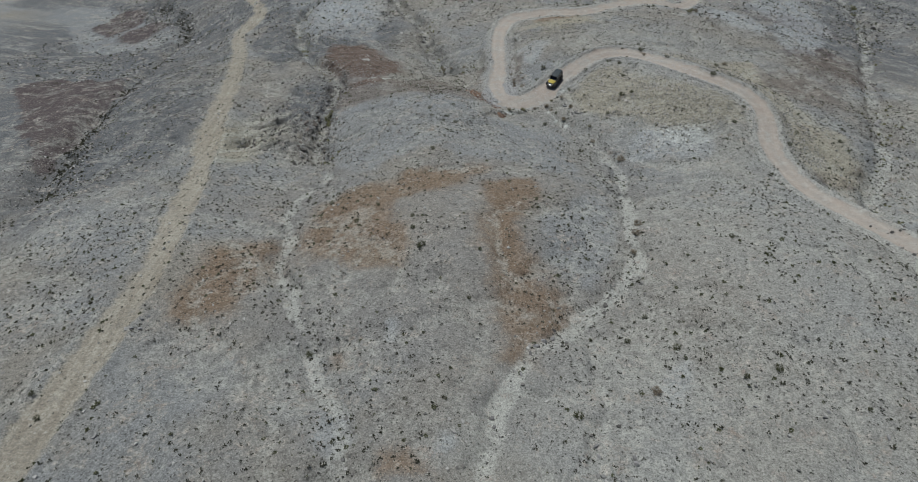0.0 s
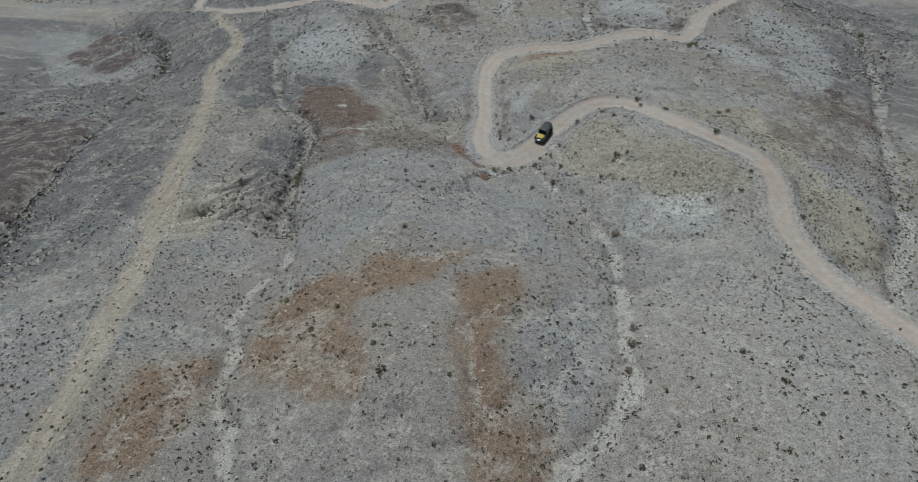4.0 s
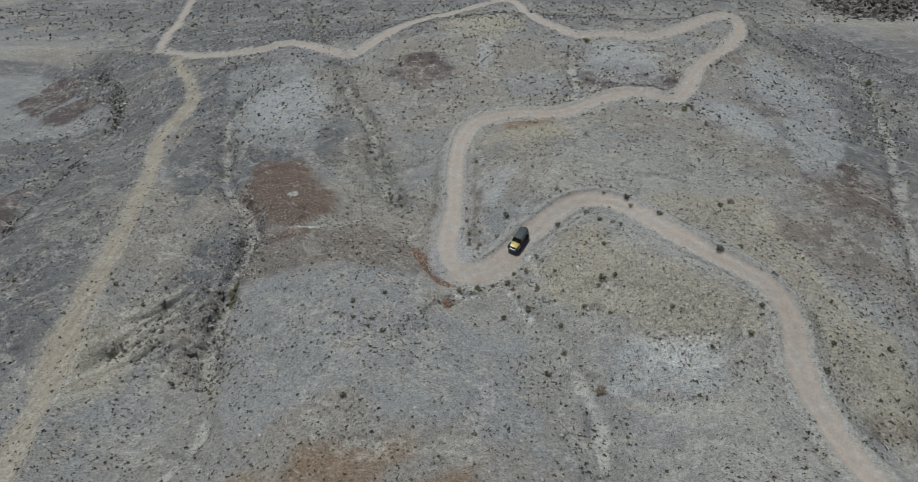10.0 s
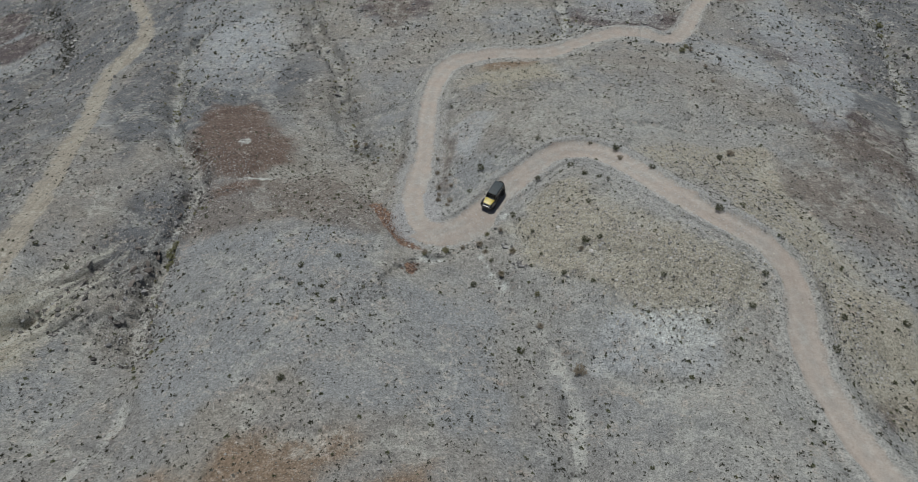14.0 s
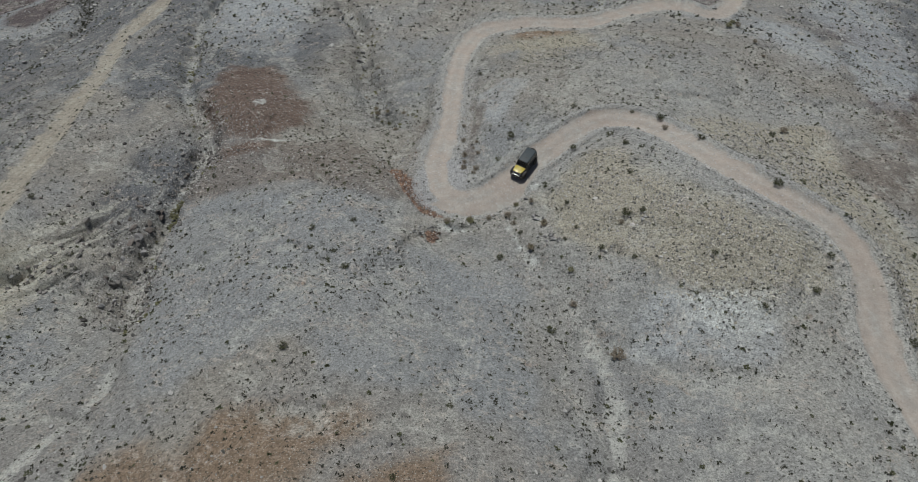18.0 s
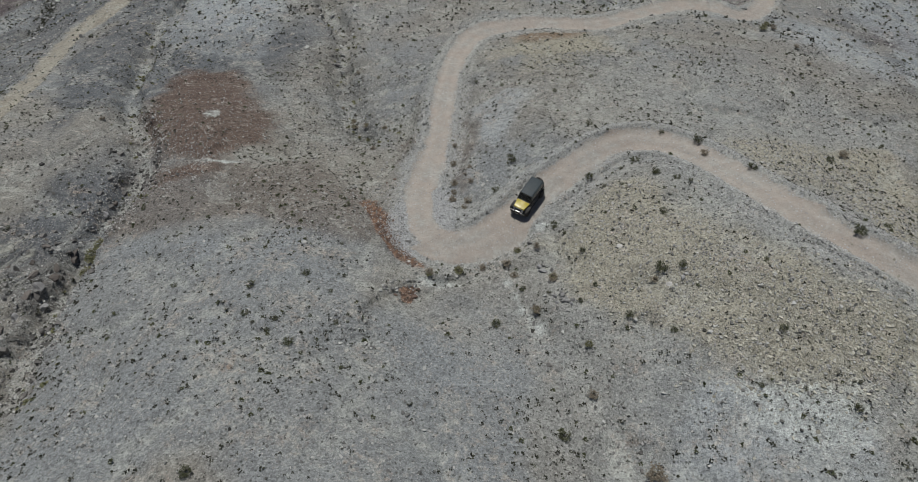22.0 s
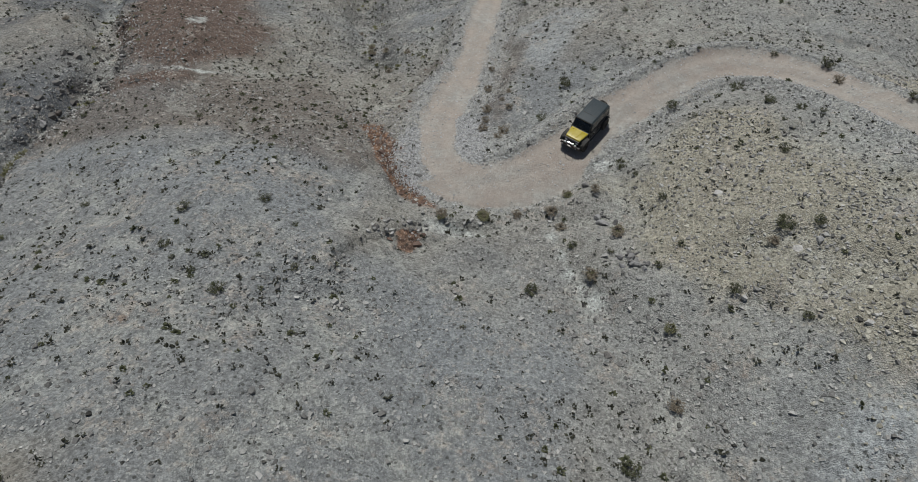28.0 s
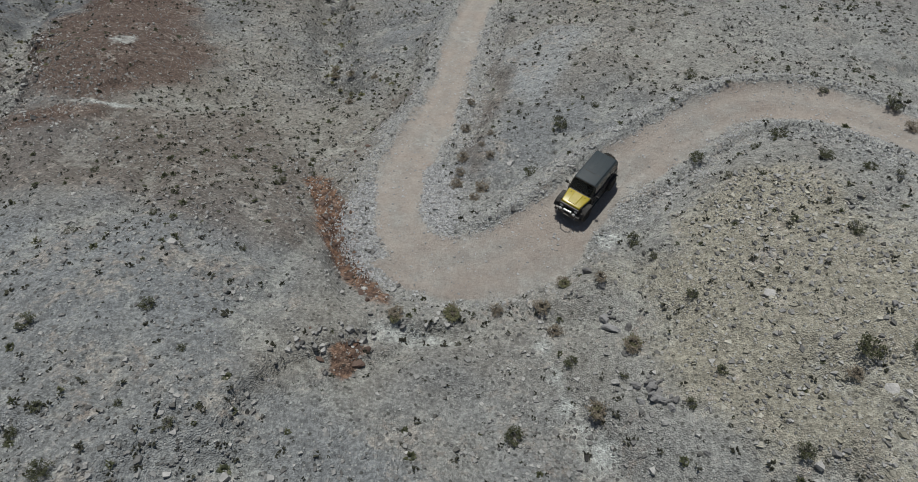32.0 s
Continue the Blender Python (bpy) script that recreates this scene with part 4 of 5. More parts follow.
for label, lines, count, shift, spread, least, leaf in (
        # real brush, thickened so that it also stands for the gully's shadow
        ("dense dark brush along the deep gully, standing in for its shadow too", (GULLY_LEFT[1:],), 1500, 1.5, 1.6, 0.2, TUFT),
        ("dark brush along the dry washes", (GULLY_DEEP, [p for p in GULLY_MID if p[1] > 118], WASH_FAR, WASH_LINK, WASH_SMALL, GULLY_MID[-8:], GULLY_LOW), 420, 0.0, 1.7, 0.12, TUFT),
        ("olive-yellow grass clumps along the dry washes", (GULLY_DEEP, GULLY_MID, WASH_FAR, WASH_LINK), 150, -0.8, 1.6, 0.2, OLIVE)):
    x, y = beside(lines, count, shift, spread)
    size = least * (1 + 1.6 * np.random.rand(len(x)) ** 2)
    tagged(soup("gully_brush", BRUSH, x, y, on_ground(gz, x, y) - 0.04, size, leaf, 0.8), label, "brush", kind="stuff")
x, y = strewn(190000, -30, 62, 74, 140, stone_chance)
size = 0.035 + 0.1 * np.random.rand(len(x)) ** 4
tagged(soup("stones", PEBBLES, x, y, on_ground(gz, x, y) + 0.1 * size, size, STONE, 1.0), "loose grey angular stones strewn over the slope", "stones", kind="stuff")
x, y = strewn(60000, -75, 95, 10, 180, stone_chance)
size = 0.06 + 0.16 * np.random.rand(len(x)) ** 5
tagged(soup("stones", PEBBLES, x, y, on_ground(gz, x, y) + 0.1 * size, size, STONE, 1.0), "grey stones scattered over the desert slope", "stones", kind="stuff")
x, y = strewn(13000, -60, 85, 14, 145, tuft_chance)
size = 0.045 + 0.1 * np.random.rand(len(x)) ** 2.5
tagged(soup("stones", PEBBLES, x, y, on_ground(gz, x, y) + 0.15 * size, size, CLOD, 1.2), "small dark clods and stones dotted over the slope", "stones", kind="stuff")
x, y = strewn(30000, -150, 170, 150, 290, stone_chance)
size = 0.14 + 0.34 * np.random.rand(len(x)) ** 4
tagged(soup("stones", PEBBLES, x, y, on_ground(gz, x, y) + 0.1 * size, size, STONE, 1.0), "grey rocks scattered over the far slopes", "stones", kind="stuff")
x, y = beside((CRACK,), 3600, 0.15, 0.3)
size = 0.04 + 0.15 * np.random.rand(len(x)) ** 2
tagged(soup("gully_stones", PEBBLES, x, y, on_ground(gz, x, y) + 0.05, size, STONE, 1.4), "grey crumbled rocks along a narrow crack", "stones", kind="stuff")
x, y = strewn(9000, 190, 270, 290, 370, lambda x, y: np.exp(-(((x - 230) / 27.0) ** 4) - (((y - 330) / 27.0) ** 4)))
size = 0.3 + 1.3 * np.random.rand(len(x)) ** 3
tagged(soup("cliff_rocks", PEBBLES, x, y, on_ground(gz, x, y), size, DARK_STONE, 1.0, lean=0.7), "dark craggy rocks of a distant cliff", "rocks", kind="stuff")


def gravel_chance(x, y):
    return np.clip(on_ground(m_shoulder, x, y) - 0.9 * on_ground(m_road, x, y), 0.05 * on_ground(m_road, x, y), 1)


x, y = strewn(120000, 3, 58, 92, 132, gravel_chance)
size = 0.03 + 0.06 * np.random.rand(len(x)) ** 2
tagged(soup("gravel", PEBBLES, x, y, on_ground(gz, x, y), size, GRAVEL, 0.8), "pale coarse gravel along the edges of the dirt road", "gravel", kind="stuff")
x, y = strewn(72000, 3, 14, 93, 120, lambda x, y: hairpin_pad(x, y) * np.clip(1 - 1.2 * on_ground(m_road, x, y), 0, 1))
size = 0.03 + 0.06 * np.random.rand(len(x)) ** 2
tagged(soup("gravel", PEBBLES, x, y, on_ground(gz, x, y), size, GRAVEL, 0.8), "bright grey gravel heaped round the outside of the bend", "gravel", kind="stuff")
x, y = strewn(1100, -36, -20, 78, 116, lambda x, y: np.clip(on_ground(m_rough, x, y) * 0.8 + 0.15, 0, 1))
size = 0.08 + 0.34 * np.random.rand(len(x)) ** 3
tagged(soup("gully_stones", PEBBLES, x, y, on_ground(gz, x, y), size, DARK_STONE, 1.2), "broken grey rocks heaped along the eroded gully", "stones", kind="stuff")
# dark stones, spread out to the far left gully for its edge shadow
x, y = strewn(22000, -130, 140, 8, 230, lambda x, y: on_ground(m_rough, x, y) * 0.9)
size = 0.07 + 0.22 * np.random.rand(len(x)) ** 3
tagged(soup("gully_stones", PEBBLES, x, y, on_ground(gz, x, y), size, DARK_STONE, 1.1), "broken grey rocks along the dry washes", "stones", kind="stuff")
x, y = strewn(20000, 26, 58, 76, 104, lambda x, y: np.exp(-(((x - 42) / 7.0) ** 2) - (((y - 86) / 4.5) ** 2)) + 0.16 * on_ground(MASKS["ochre"], x, y))
size = 0.045 + 0.13 * np.random.rand(len(x)) ** 3
tagged(soup("spur_stones", PEBBLES, x, y, on_ground(gz, x, y), size, SPUR_STONE, 0.9), "pale tan flat stones covering the rocky spur", "stones", kind="stuff")
x, y = strewn(2200, 1, 16, 88, 124, lambda x, y: on_ground(MASKS["red_cut"], x, y) * np.where(x > 11.5, 0.25, 1.0))
size = 0.04 + 0.11 * np.random.rand(len(x)) ** 3
tagged(soup("red_stones", PEBBLES, x, y, on_ground(gz, x, y), size, RED_STONE, 1.2), "crumbled rust-red stones on the cut bank", "stones", kind="stuff")


# ---- the vehicle: x ahead, y to its left, z up from the ground ----
def block(bm, low, high, bevel=0.0, segments=2):
    """A six-sided block from four corners below and four above."""
    v = [bm.verts.new(p) for p in (*low, *high)]
    faces = [bm.faces.new([v[k] for k in f]) for f in ((3, 2, 1, 0), (4, 5, 6, 7), (0, 1, 5, 4), (1, 2, 6, 5), (2, 3, 7, 6), (3, 0, 4, 7))]
    if bevel:
        edges = {e for f in faces for e in f.edges}
        bmesh.ops.bevel(bm, geom=list(edges), offset=bevel, segments=segments, profile=0.6, affect="EDGES")


def slab(x0, x1, y0, y1, z0, z1, bevel=0.0, dx=0.0, dy0=0.0, dy1=0.0, front=None):
    """A block along the axes. dy0, dy1: how far the top edges lean in; front: half-width factor at the x1 end."""
    f = 1.0 if front is None else front
    bm = bmesh.new()
    block(bm, [(x0, y0, z0), (x1, y0 * f, z0), (x1, y1 * f, z0), (x0, y1, z0)],
          [(x0, y0 + dy0, z1), (x1 + dx, (y0 + dy0) * f, z1), (x1 + dx, (y1 - dy1) * f, z1), (x0, y1 - dy1, z1)], bevel)
    return bm


def rod(points, radius, sides=8):
    bm = bmesh.new()
    rings = []
    for k, p in enumerate(points):
        p = Vector(p)
        ahead = (Vector(points[min(k + 1, len(points) - 1)]) - Vector(points[max(k - 1, 0)])).normalized()
        side = ahead.cross(Vector((0.13, 0.37, 0.92))).normalized()
        up = side.cross(ahead)
        rings.append([bm.verts.new(p + (side * math.cos(a) + up * math.sin(a)) * radius) for a in (6.283 * n / sides for n in range(sides))])
    for a, b in zip(rings, rings[1:]):
        for n in range(sides):
            bm.faces.new((a[n], a[(n + 1) % sides], b[(n + 1) % sides], b[n]))
    bm.faces.new(rings[0][::-1])
    bm.faces.new(rings[-1])
    return bm


def turned(profile, sides=32):
    """A body turned about the y axis from (radius, y) pairs."""
    bm = bmesh.new()
    rings = [[bm.verts.new((r * math.cos(a), y, r * math.sin(a))) for a in (6.28318 * n / sides for n in range(sides))] for r, y in profile]
    for a, b in zip(rings, rings[1:]):
        for n in range(sides):
            bm.faces.new((a[n], a[(n + 1) % sides], b[(n + 1) % sides], b[n]))
    bmesh.ops.recalc_face_normals(bm, faces=bm.faces)
    return bm


def tyre_mesh():
    bm = turned([(0.24, -0.12), (0.33, -0.145), (0.395, -0.14), (0.42, -0.115), (0.425, 0.0), (0.42, 0.115), (0.395, 0.14), (0.33, 0.145), (0.24, 0.12), (0.24, -0.12)], 36)
    for n in range(24):
        a = 6.28318 * n / 24
        for y in (-0.085, 0.085):
            b = a + (0.06 if y > 0 else -0.06)
            c, s = math.cos(b), math.sin(b)
            low = [(c * 0.415 - s * u, y + w, s * 0.415 + c * u) for u, w in ((-0.034, -0.05), (0.034, -0.05), (0.034, 0.05), (-0.034, 0.05))]
            high = [(c * 0.445 - s * u, y + w, s * 0.445 + c * u) for u, w in ((-0.028, -0.045), (0.028, -0.045), (0.028, 0.045), (-0.028, 0.045))]
            block(bm, low, high)
    return bm


def wheel(parent, name, x, y, z, lay=False):
    ob = part(name, turned([(0.07, 0.1), (0.1, 0.11), (0.24, 0.06), (0.245, 0.13), (0.25, 0.13), (0.25, -0.12)], 28), STEEL, parent)
    part("tyre", tyre_mesh(), RUBBER, ob)
    part("hub_cap", turned([(0.0, 0.125), (0.06, 0.12), (0.075, 0.1)], 16), PLASTIC, ob)
    spin = pose(0, 0, 0, 0, 0, 90) if lay else pose(0, 0, 0, 0, 0, 0 if y > 0 else 180)
    ob.matrix_basis = Matrix.Translation((x, y, z)) @ spin
    return ob


def pane(corners, thick, inset_way):
    bm = bmesh.new()
    way = Vector(inset_way).normalized() * thick
    block(bm, [Vector(c) for c in corners], [Vector(c) + way for c in corners])
    bmesh.ops.recalc_face_normals(bm, faces=bm.faces)
    return bm


def build_vehicle():
    car = tagged(new("off_road_vehicle"), "black four-door off-road vehicle with yellow bonnet on the dirt road", "vehicle")
    body = part("body", slab(-1.98, 0.82, -0.79, 0.79, 0.58, 1.16, 0.04), PAINT_BLACK, car)
    part("cowl", slab(0.60, 0.86, -0.76, 0.76, 1.10, 1.20, 0.03), PAINT_BLACK, body)
    part("engine_bay", slab(0.80, 1.88, -0.70, 0.70, 0.58, 1.10, 0.04, front=0.84), PAINT_BLACK, car)
    hood = part("hood", slab(0.84, 1.86, -0.72, 0.72, 1.10, 1.20, 0.035, dx=-0.06, dy0=0.04, dy1=0.04, front=0.82), PAINT_YELLOW, car, "yellow painted bonnet", True)
    part("hood_ridge", slab(0.92, 1.72, -0.30, 0.30, 1.195, 1.222, 0.012, dx=-0.05, dy0=0.05, dy1=0.05, front=0.85), PAINT_YELLOW, hood)
    for side in (1, -1):
        part("hood_latch", slab(1.62, 1.74, *sorted((side * 0.60, side * 0.66)), 1.08, 1.19, 0.01), PLASTIC, hood)
        part("washer_nozzle", slab(1.0, 1.05, *sorted((side * 0.42, side * 0.46)), 1.2, 1.225, 0.005), PLASTIC, hood)
    grille = part("grille", slab(1.86, 1.94, -0.60, 0.60, 0.68, 1.13, 0.025), PAINT_BLACK, car)
    for k in range(7):
        part("grille_slot", slab(1.935, 1.948, -0.27 + k * 0.085, -0.24 + k * 0.085, 0.76, 1.04, 0.008), STEEL, grille)
    for side in (1, -1):
        lamp = part("headlight", turned([(0.0, 0.03), (0.08, 0.022), (0.105, 0.0), (0.11, -0.04)], 20), LAMP, grille, "round clear headlight")
        lamp.matrix_basis = Matrix.Translation((1.945, side * 0.44, 0.93)) @ pose(0, 0, 0, 0, 0, -90)
    frame = part("windshield_frame", slab(0.36, 0.46, -0.67, 0.67, 1.74, 1.80, 0.015), PLASTIC, car)
    for side in (1, -1):
        part("pillar", rod([(0.80, side * 0.70, 1.18), (0.60, side * 0.69, 1.48), (0.42, side * 0.65, 1.77)], 0.035), PAINT_BLACK, frame)
        part("wiper", rod([(0.80, side * 0.08 + 0.15, 1.22), (0.74, side * 0.2 + 0.2, 1.31), (0.70, side * 0.34 + 0.2, 1.36)], 0.011, 6), PLASTIC, frame)
    part("windshield", pane([(0.80, -0.68, 1.19), (0.80, 0.68, 1.19), (0.43, 0.63, 1.76), (0.43, -0.63, 1.76)], 0.008, (0.8, 0, 0.5)), GLASS, frame)
    top = part("hardtop", slab(-1.92, 0.44, -0.66, 0.66, 1.74, 1.83, 0.045, dy0=0.03, dy1=0.03), HARDTOP, car, "dark grey textured hard top", True)
    for y in (-0.42, -0.14, 0.14, 0.42):
        part("roof_rib", slab(-1.8, -0.35, y - 0.035, y + 0.035, 1.826, 1.838, 0.005), HARDTOP, top)
    part("roof_seam", slab(-0.33, -0.30, -0.62, 0.62, 1.826, 1.835, 0.003), PLASTIC, top)
    for side in (1, -1):
        s = sorted((side * 0.68, side * 0.76))
        lean = dict(dy0=0.06, dy1=0.0) if side < 0 else dict(dy0=0.0, dy1=0.06)
        part("side_rail", slab(-1.92, 0.42, *sorted((side * 0.63, side * 0.70)), 1.66, 1.76, 0.02), HARDTOP, top)
        for x0, x1 in ((-0.40, -0.28), (-1.26, -1.14), (-1.96, -1.84), (0.36, 0.42)):
            part("window_post", slab(x0, x1, *s, 1.14, 1.70, 0.015, **lean), HARDTOP, top)
        for door_x, end_x in ((-0.32, 0.62), (-1.20, -0.36)):
            door = part("door", slab(door_x, end_x, *sorted((side * 0.785, side * 0.815)), 0.62, 1.15, 0.015), PAINT_BLACK, car)
            part("door_handle", slab(door_x + 0.06, door_x + 0.2, *sorted((side * 0.815, side * 0.84)), 1.03, 1.065, 0.008), PLASTIC, door)
            for z in (0.78, 1.04):
                part("hinge", slab(end_x - 0.05, end_x + 0.06, *sorted((side * 0.80, side * 0.835)), z, z + 0.05, 0.006), PLASTIC, door)
        for x0, x1, slope in ((-0.29, 0.60, 0.24), (-1.15, -0.39, 0.0), (-1.85, -1.25, 0.0)):
            part("side_window", pane([(x0, side * 0.755, 1.16), (x1, side * 0.755, 1.16), (x1 - slope, side * 0.69, 1.70), (x0, side * 0.69, 1.70)], 0.006, (0, side, 0)), GLASS, car)
        for x, out in ((1.36, 1.0), (-1.36, 1.0)):
            bm = bmesh.new()
            profile = [(-0.58, 0.66), (-0.40, 0.93), (-0.24, 0.99), (0.24, 0.99), (0.42, 0.92), (0.60, 0.70)]
            for (xa, za), (xb, zb) in zip(profile, profile[1:]):
                y0, y1 = side * 0.62, side * 0.955
                block(bm, [(x + xa, y0, za - 0.04), (x + xb, y0, zb - 0.04), (x + xb, y1, zb - 0.07), (x + xa, y1, za - 0.07)],
                      [(x + xa, y0, za + 0.02), (x + xb, y0, zb + 0.02), (x + xb, y1, zb - 0.02), (x + xa, y1, za - 0.02)])
            bmesh.ops.recalc_face_normals(bm, faces=bm.faces)
            part("fender_flare", bm, PLASTIC, car)
            wheel(car, "wheel", x, side * 0.80, 0.435)
        part("rock_slider", rod([(-0.80, side * 0.88, 0.50), (0.78, side * 0.88, 0.50)], 0.04), STEEL, car)
        mirror = part("mirror", slab(0.56, 0.66, *sorted((side * 0.90, side * 1.08)), 1.20, 1.36, 0.03), PLASTIC, car)
        part("mirror_arm", rod([(0.60, side * 0.78, 1.20), (0.61, side * 0.92, 1.23)], 0.02, 6), PLASTIC, mirror)
        part("tail_light", slab(-2.03, -1.97, *sorted((side * 0.62, side * 0.76)), 0.92, 1.12, 0.015), RED_LENS, car, "red tail light")
        part("turn_signal", slab(1.80, 1.90, *sorted((side * 0.72, side * 0.84)), 0.88, 0.93, 0.012), PLASTIC, car)
        part("front_seat", slab(-0.15, 0.30, *sorted((side * 0.15, side * 0.62)), 0.75, 1.02, 0.05), CLOTH, car)
        part("seat_back", slab(-0.30, -0.14, *sorted((side * 0.17, side * 0.60)), 0.9, 1.52, 0.05), CLOTH, car)
    part("dashboard", slab(0.42, 0.66, -0.66, 0.66, 0.95, 1.15, 0.04), PLASTIC, car)
    steering = part("steering_wheel", turned([(0.17, -0.012), (0.19, 0.0), (0.17, 0.012), (0.155, 0.0), (0.17, -0.012)], 20), PLASTIC, car)
    steering.matrix_basis = Matrix.Translation((0.34, 0.37, 1.16)) @ pose(0, 0, 0, 0, 0, 90) @ pose(0, 0, 0, 25, 0, 0)
    gate = part("tailgate", slab(-2.02, -1.97, -0.66, 0.66, 0.64, 1.14, 0.015), PAINT_BLACK, car)
    part("tyre_carrier", slab(-2.10, -2.02, -0.16, 0.16, 0.86, 1.22, 0.015), STEEL, gate)
    part("rear_window", pane([(-1.97, -0.62, 1.17), (-1.97, 0.62, 1.17), (-1.93, 0.58, 1.72), (-1.93, -0.58, 1.72)], 0.006, (-1, 0, 0)), GLASS, car)
    wheel(car, "spare_wheel", -2.24, 0.0, 1.10, True)
    bumper = part("front_bumper", slab(1.98, 2.16, -0.78, 0.78, 0.56, 0.76, 0.03, dx=-0.04), STEEL, car)
    winch = part("winch", turned([(0.0, -0.24), (0.075, -0.24), (0.075, -0.15), (0.05, -0.14), (0.05, 0.14), (0.075, 0.15), (0.075, 0.24), (0.0, 0.24)], 16), BRIGHT, bumper, "silver winch drum")
    winch.matrix_basis = Matrix.Translation((2.05, 0, 0.84))
    part("fairlead", slab(2.155, 2.19, -0.16, 0.16, 0.60, 0.72, 0.012), BRIGHT, bumper)
    for side in (1, -1):
        fog = part("fog_light", turned([(0.0, 0.05), (0.075, 0.04), (0.085, -0.03)], 16), LAMP, bumper, "round clear fog light")
        fog.matrix_basis = Matrix.Translation((2.10, side * 0.42, 0.83)) @ pose(0, 0, 0, 0, 0, -90)
        part("tow_hook", rod([(2.15, side * 0.55, 0.6), (2.24, side * 0.55, 0.62), (2.26, side * 0.55, 0.68), (2.15, side * 0.55, 0.7)], 0.018, 6), BRIGHT, bumper)
        part("frame_mount", slab(1.80, 2.0, *sorted((side * 0.36, side * 0.48)), 0.56, 0.70, 0.01), STEEL, car)
    part("stinger_hoop", rod([(2.14, 0.34, 0.74), (2.34, 0.26, 0.95), (2.38, 0.0, 1.02), (2.34, -0.26, 0.95), (2.14, -0.34, 0.74)], 0.024), STEEL, bumper)
    part("rear_bumper", slab(-2.16, -1.98, -0.76, 0.76, 0.54, 0.72, 0.03), STEEL, car)
    for x in (1.36, -1.36):
        part("axle", rod([(x, -0.7, 0.435), (x, 0.7, 0.435)], 0.055), STEEL, car)
    part("chassis", slab(-1.95, 1.95, -0.42, 0.42, 0.46, 0.60, 0.02), STEEL, car)
    part("antenna", rod([(0.78, -0.74, 1.18), (0.74, -0.75, 1.70)], 0.006, 5), PLASTIC, car)
    return car


car = build_vehicle()
CAR_X, CAR_Y, CAR_YAW = 21.25, 103.97, -121.0
ahead = Vector((math.cos(radians(CAR_YAW)), math.sin(radians(CAR_YAW)), 0))
side = Vector((-ahead.y, ahead.x, 0))
corners = {(a, b): ground_z(CAR_X + ahead.x * a + side.x * b, CAR_Y + ahead.y * a + side.y * b) for a in (1.36, -1.36) for b in (0.8, -0.8)}
nose = math.degrees(math.atan2(sum(z if a > 0 else -z for (a, b), z in corners.items()) / 2, 2.72))
lean = math.degrees(math.atan2(sum(z if b > 0 else -z for (a, b), z in corners.items()) / 2, 1.6))
car.matrix_world = pose(CAR_X, CAR_Y, sum(corners.values()) / 4 - 0.01, 0, 0, CAR_YAW) @ pose(0, 0, 0, lean, -nose, 0)


# ---- where single plants and rocks stand: x, y, size ----
CREOSOTE_A = [(-28.7, 119.7, 0.5), (-0.4, 105.6, 0.5), (-8.6, 103.0, 0.55), (2.3, 104.7, 0.7), (-2.3, 101.1, 0.5), (3.7, 106.5, 0.45), (3.1, 108.4,
    0.5), (4.8, 124.5, 0.8), (0.3, 140.1, 0.6), (3.9, 137.7, 0.5), (15.5, 133.2, 0.6), (19.1, 130.5, 0.55), (25.7, 126.4, 0.7), (30.8, 130.6, 0.55),
    (38.0, 140.4, 0.6), (41.6, 135.0, 0.45), (41.1, 136.5, 0.5), (45.9, 143.7, 0.5), (52.4, 137.3, 0.6), (47.4, 130.0, 0.6), (42.3, 130.0, 0.4),
    (46.6, 124.3, 0.5), (41.0, 119.7, 0.6), (28.7, 117.1, 0.85), (25.0, 118.0, 0.5), (22.3, 114.3, 0.5), (19.8, 111.8, 1.1), (18.1, 106.6, 1.0),
    (27.2, 113.3, 0.45), (30.2, 114.0, 0.4), (34.2, 116.6, 0.4), (35.5, 114.8, 0.6)]
CREOSOTE_B = [(35.8, 113.3, 0.6), (39.0, 111.3, 1.0), (32.5, 109.2, 1.0), (27.7, 107.2, 0.9), (28.7, 104.7, 0.6), (30.9, 107.9, 0.5), (33.9, 106.2,
    0.9), (35.6, 105.0, 0.7), (36.6, 104.2, 0.5), (30.4, 104.7, 0.4), (19.1, 114.6, 0.45), (21.0, 120.6, 0.45), (21.8, 123.0, 0.35), (14.1, 128.3,
    0.4), (17.0, 114.2, 0.35), (17.1, 115.3, 0.4), (1.4, 92.1, 0.7), (-2.8, 90.2, 0.75), (-2.3, 87.0, 0.65), (5.1, 86.7, 0.6), (-1.4, 86.1, 0.4),
    (0.3, 86.5, 0.5), (0.7, 96.3, 0.35), (3.4, 97.1, 0.4), (-2.0, 98.6, 0.5), (-5.4, 96.6, 0.6), (-0.1, 85.5, 0.5), (2.9, 87.2, 0.35), (5.9, 87.5,
    0.4), (23.8, 100.7, 0.85), (24.5, 99.2, 0.5), (33.3, 100.0, 0.8)]
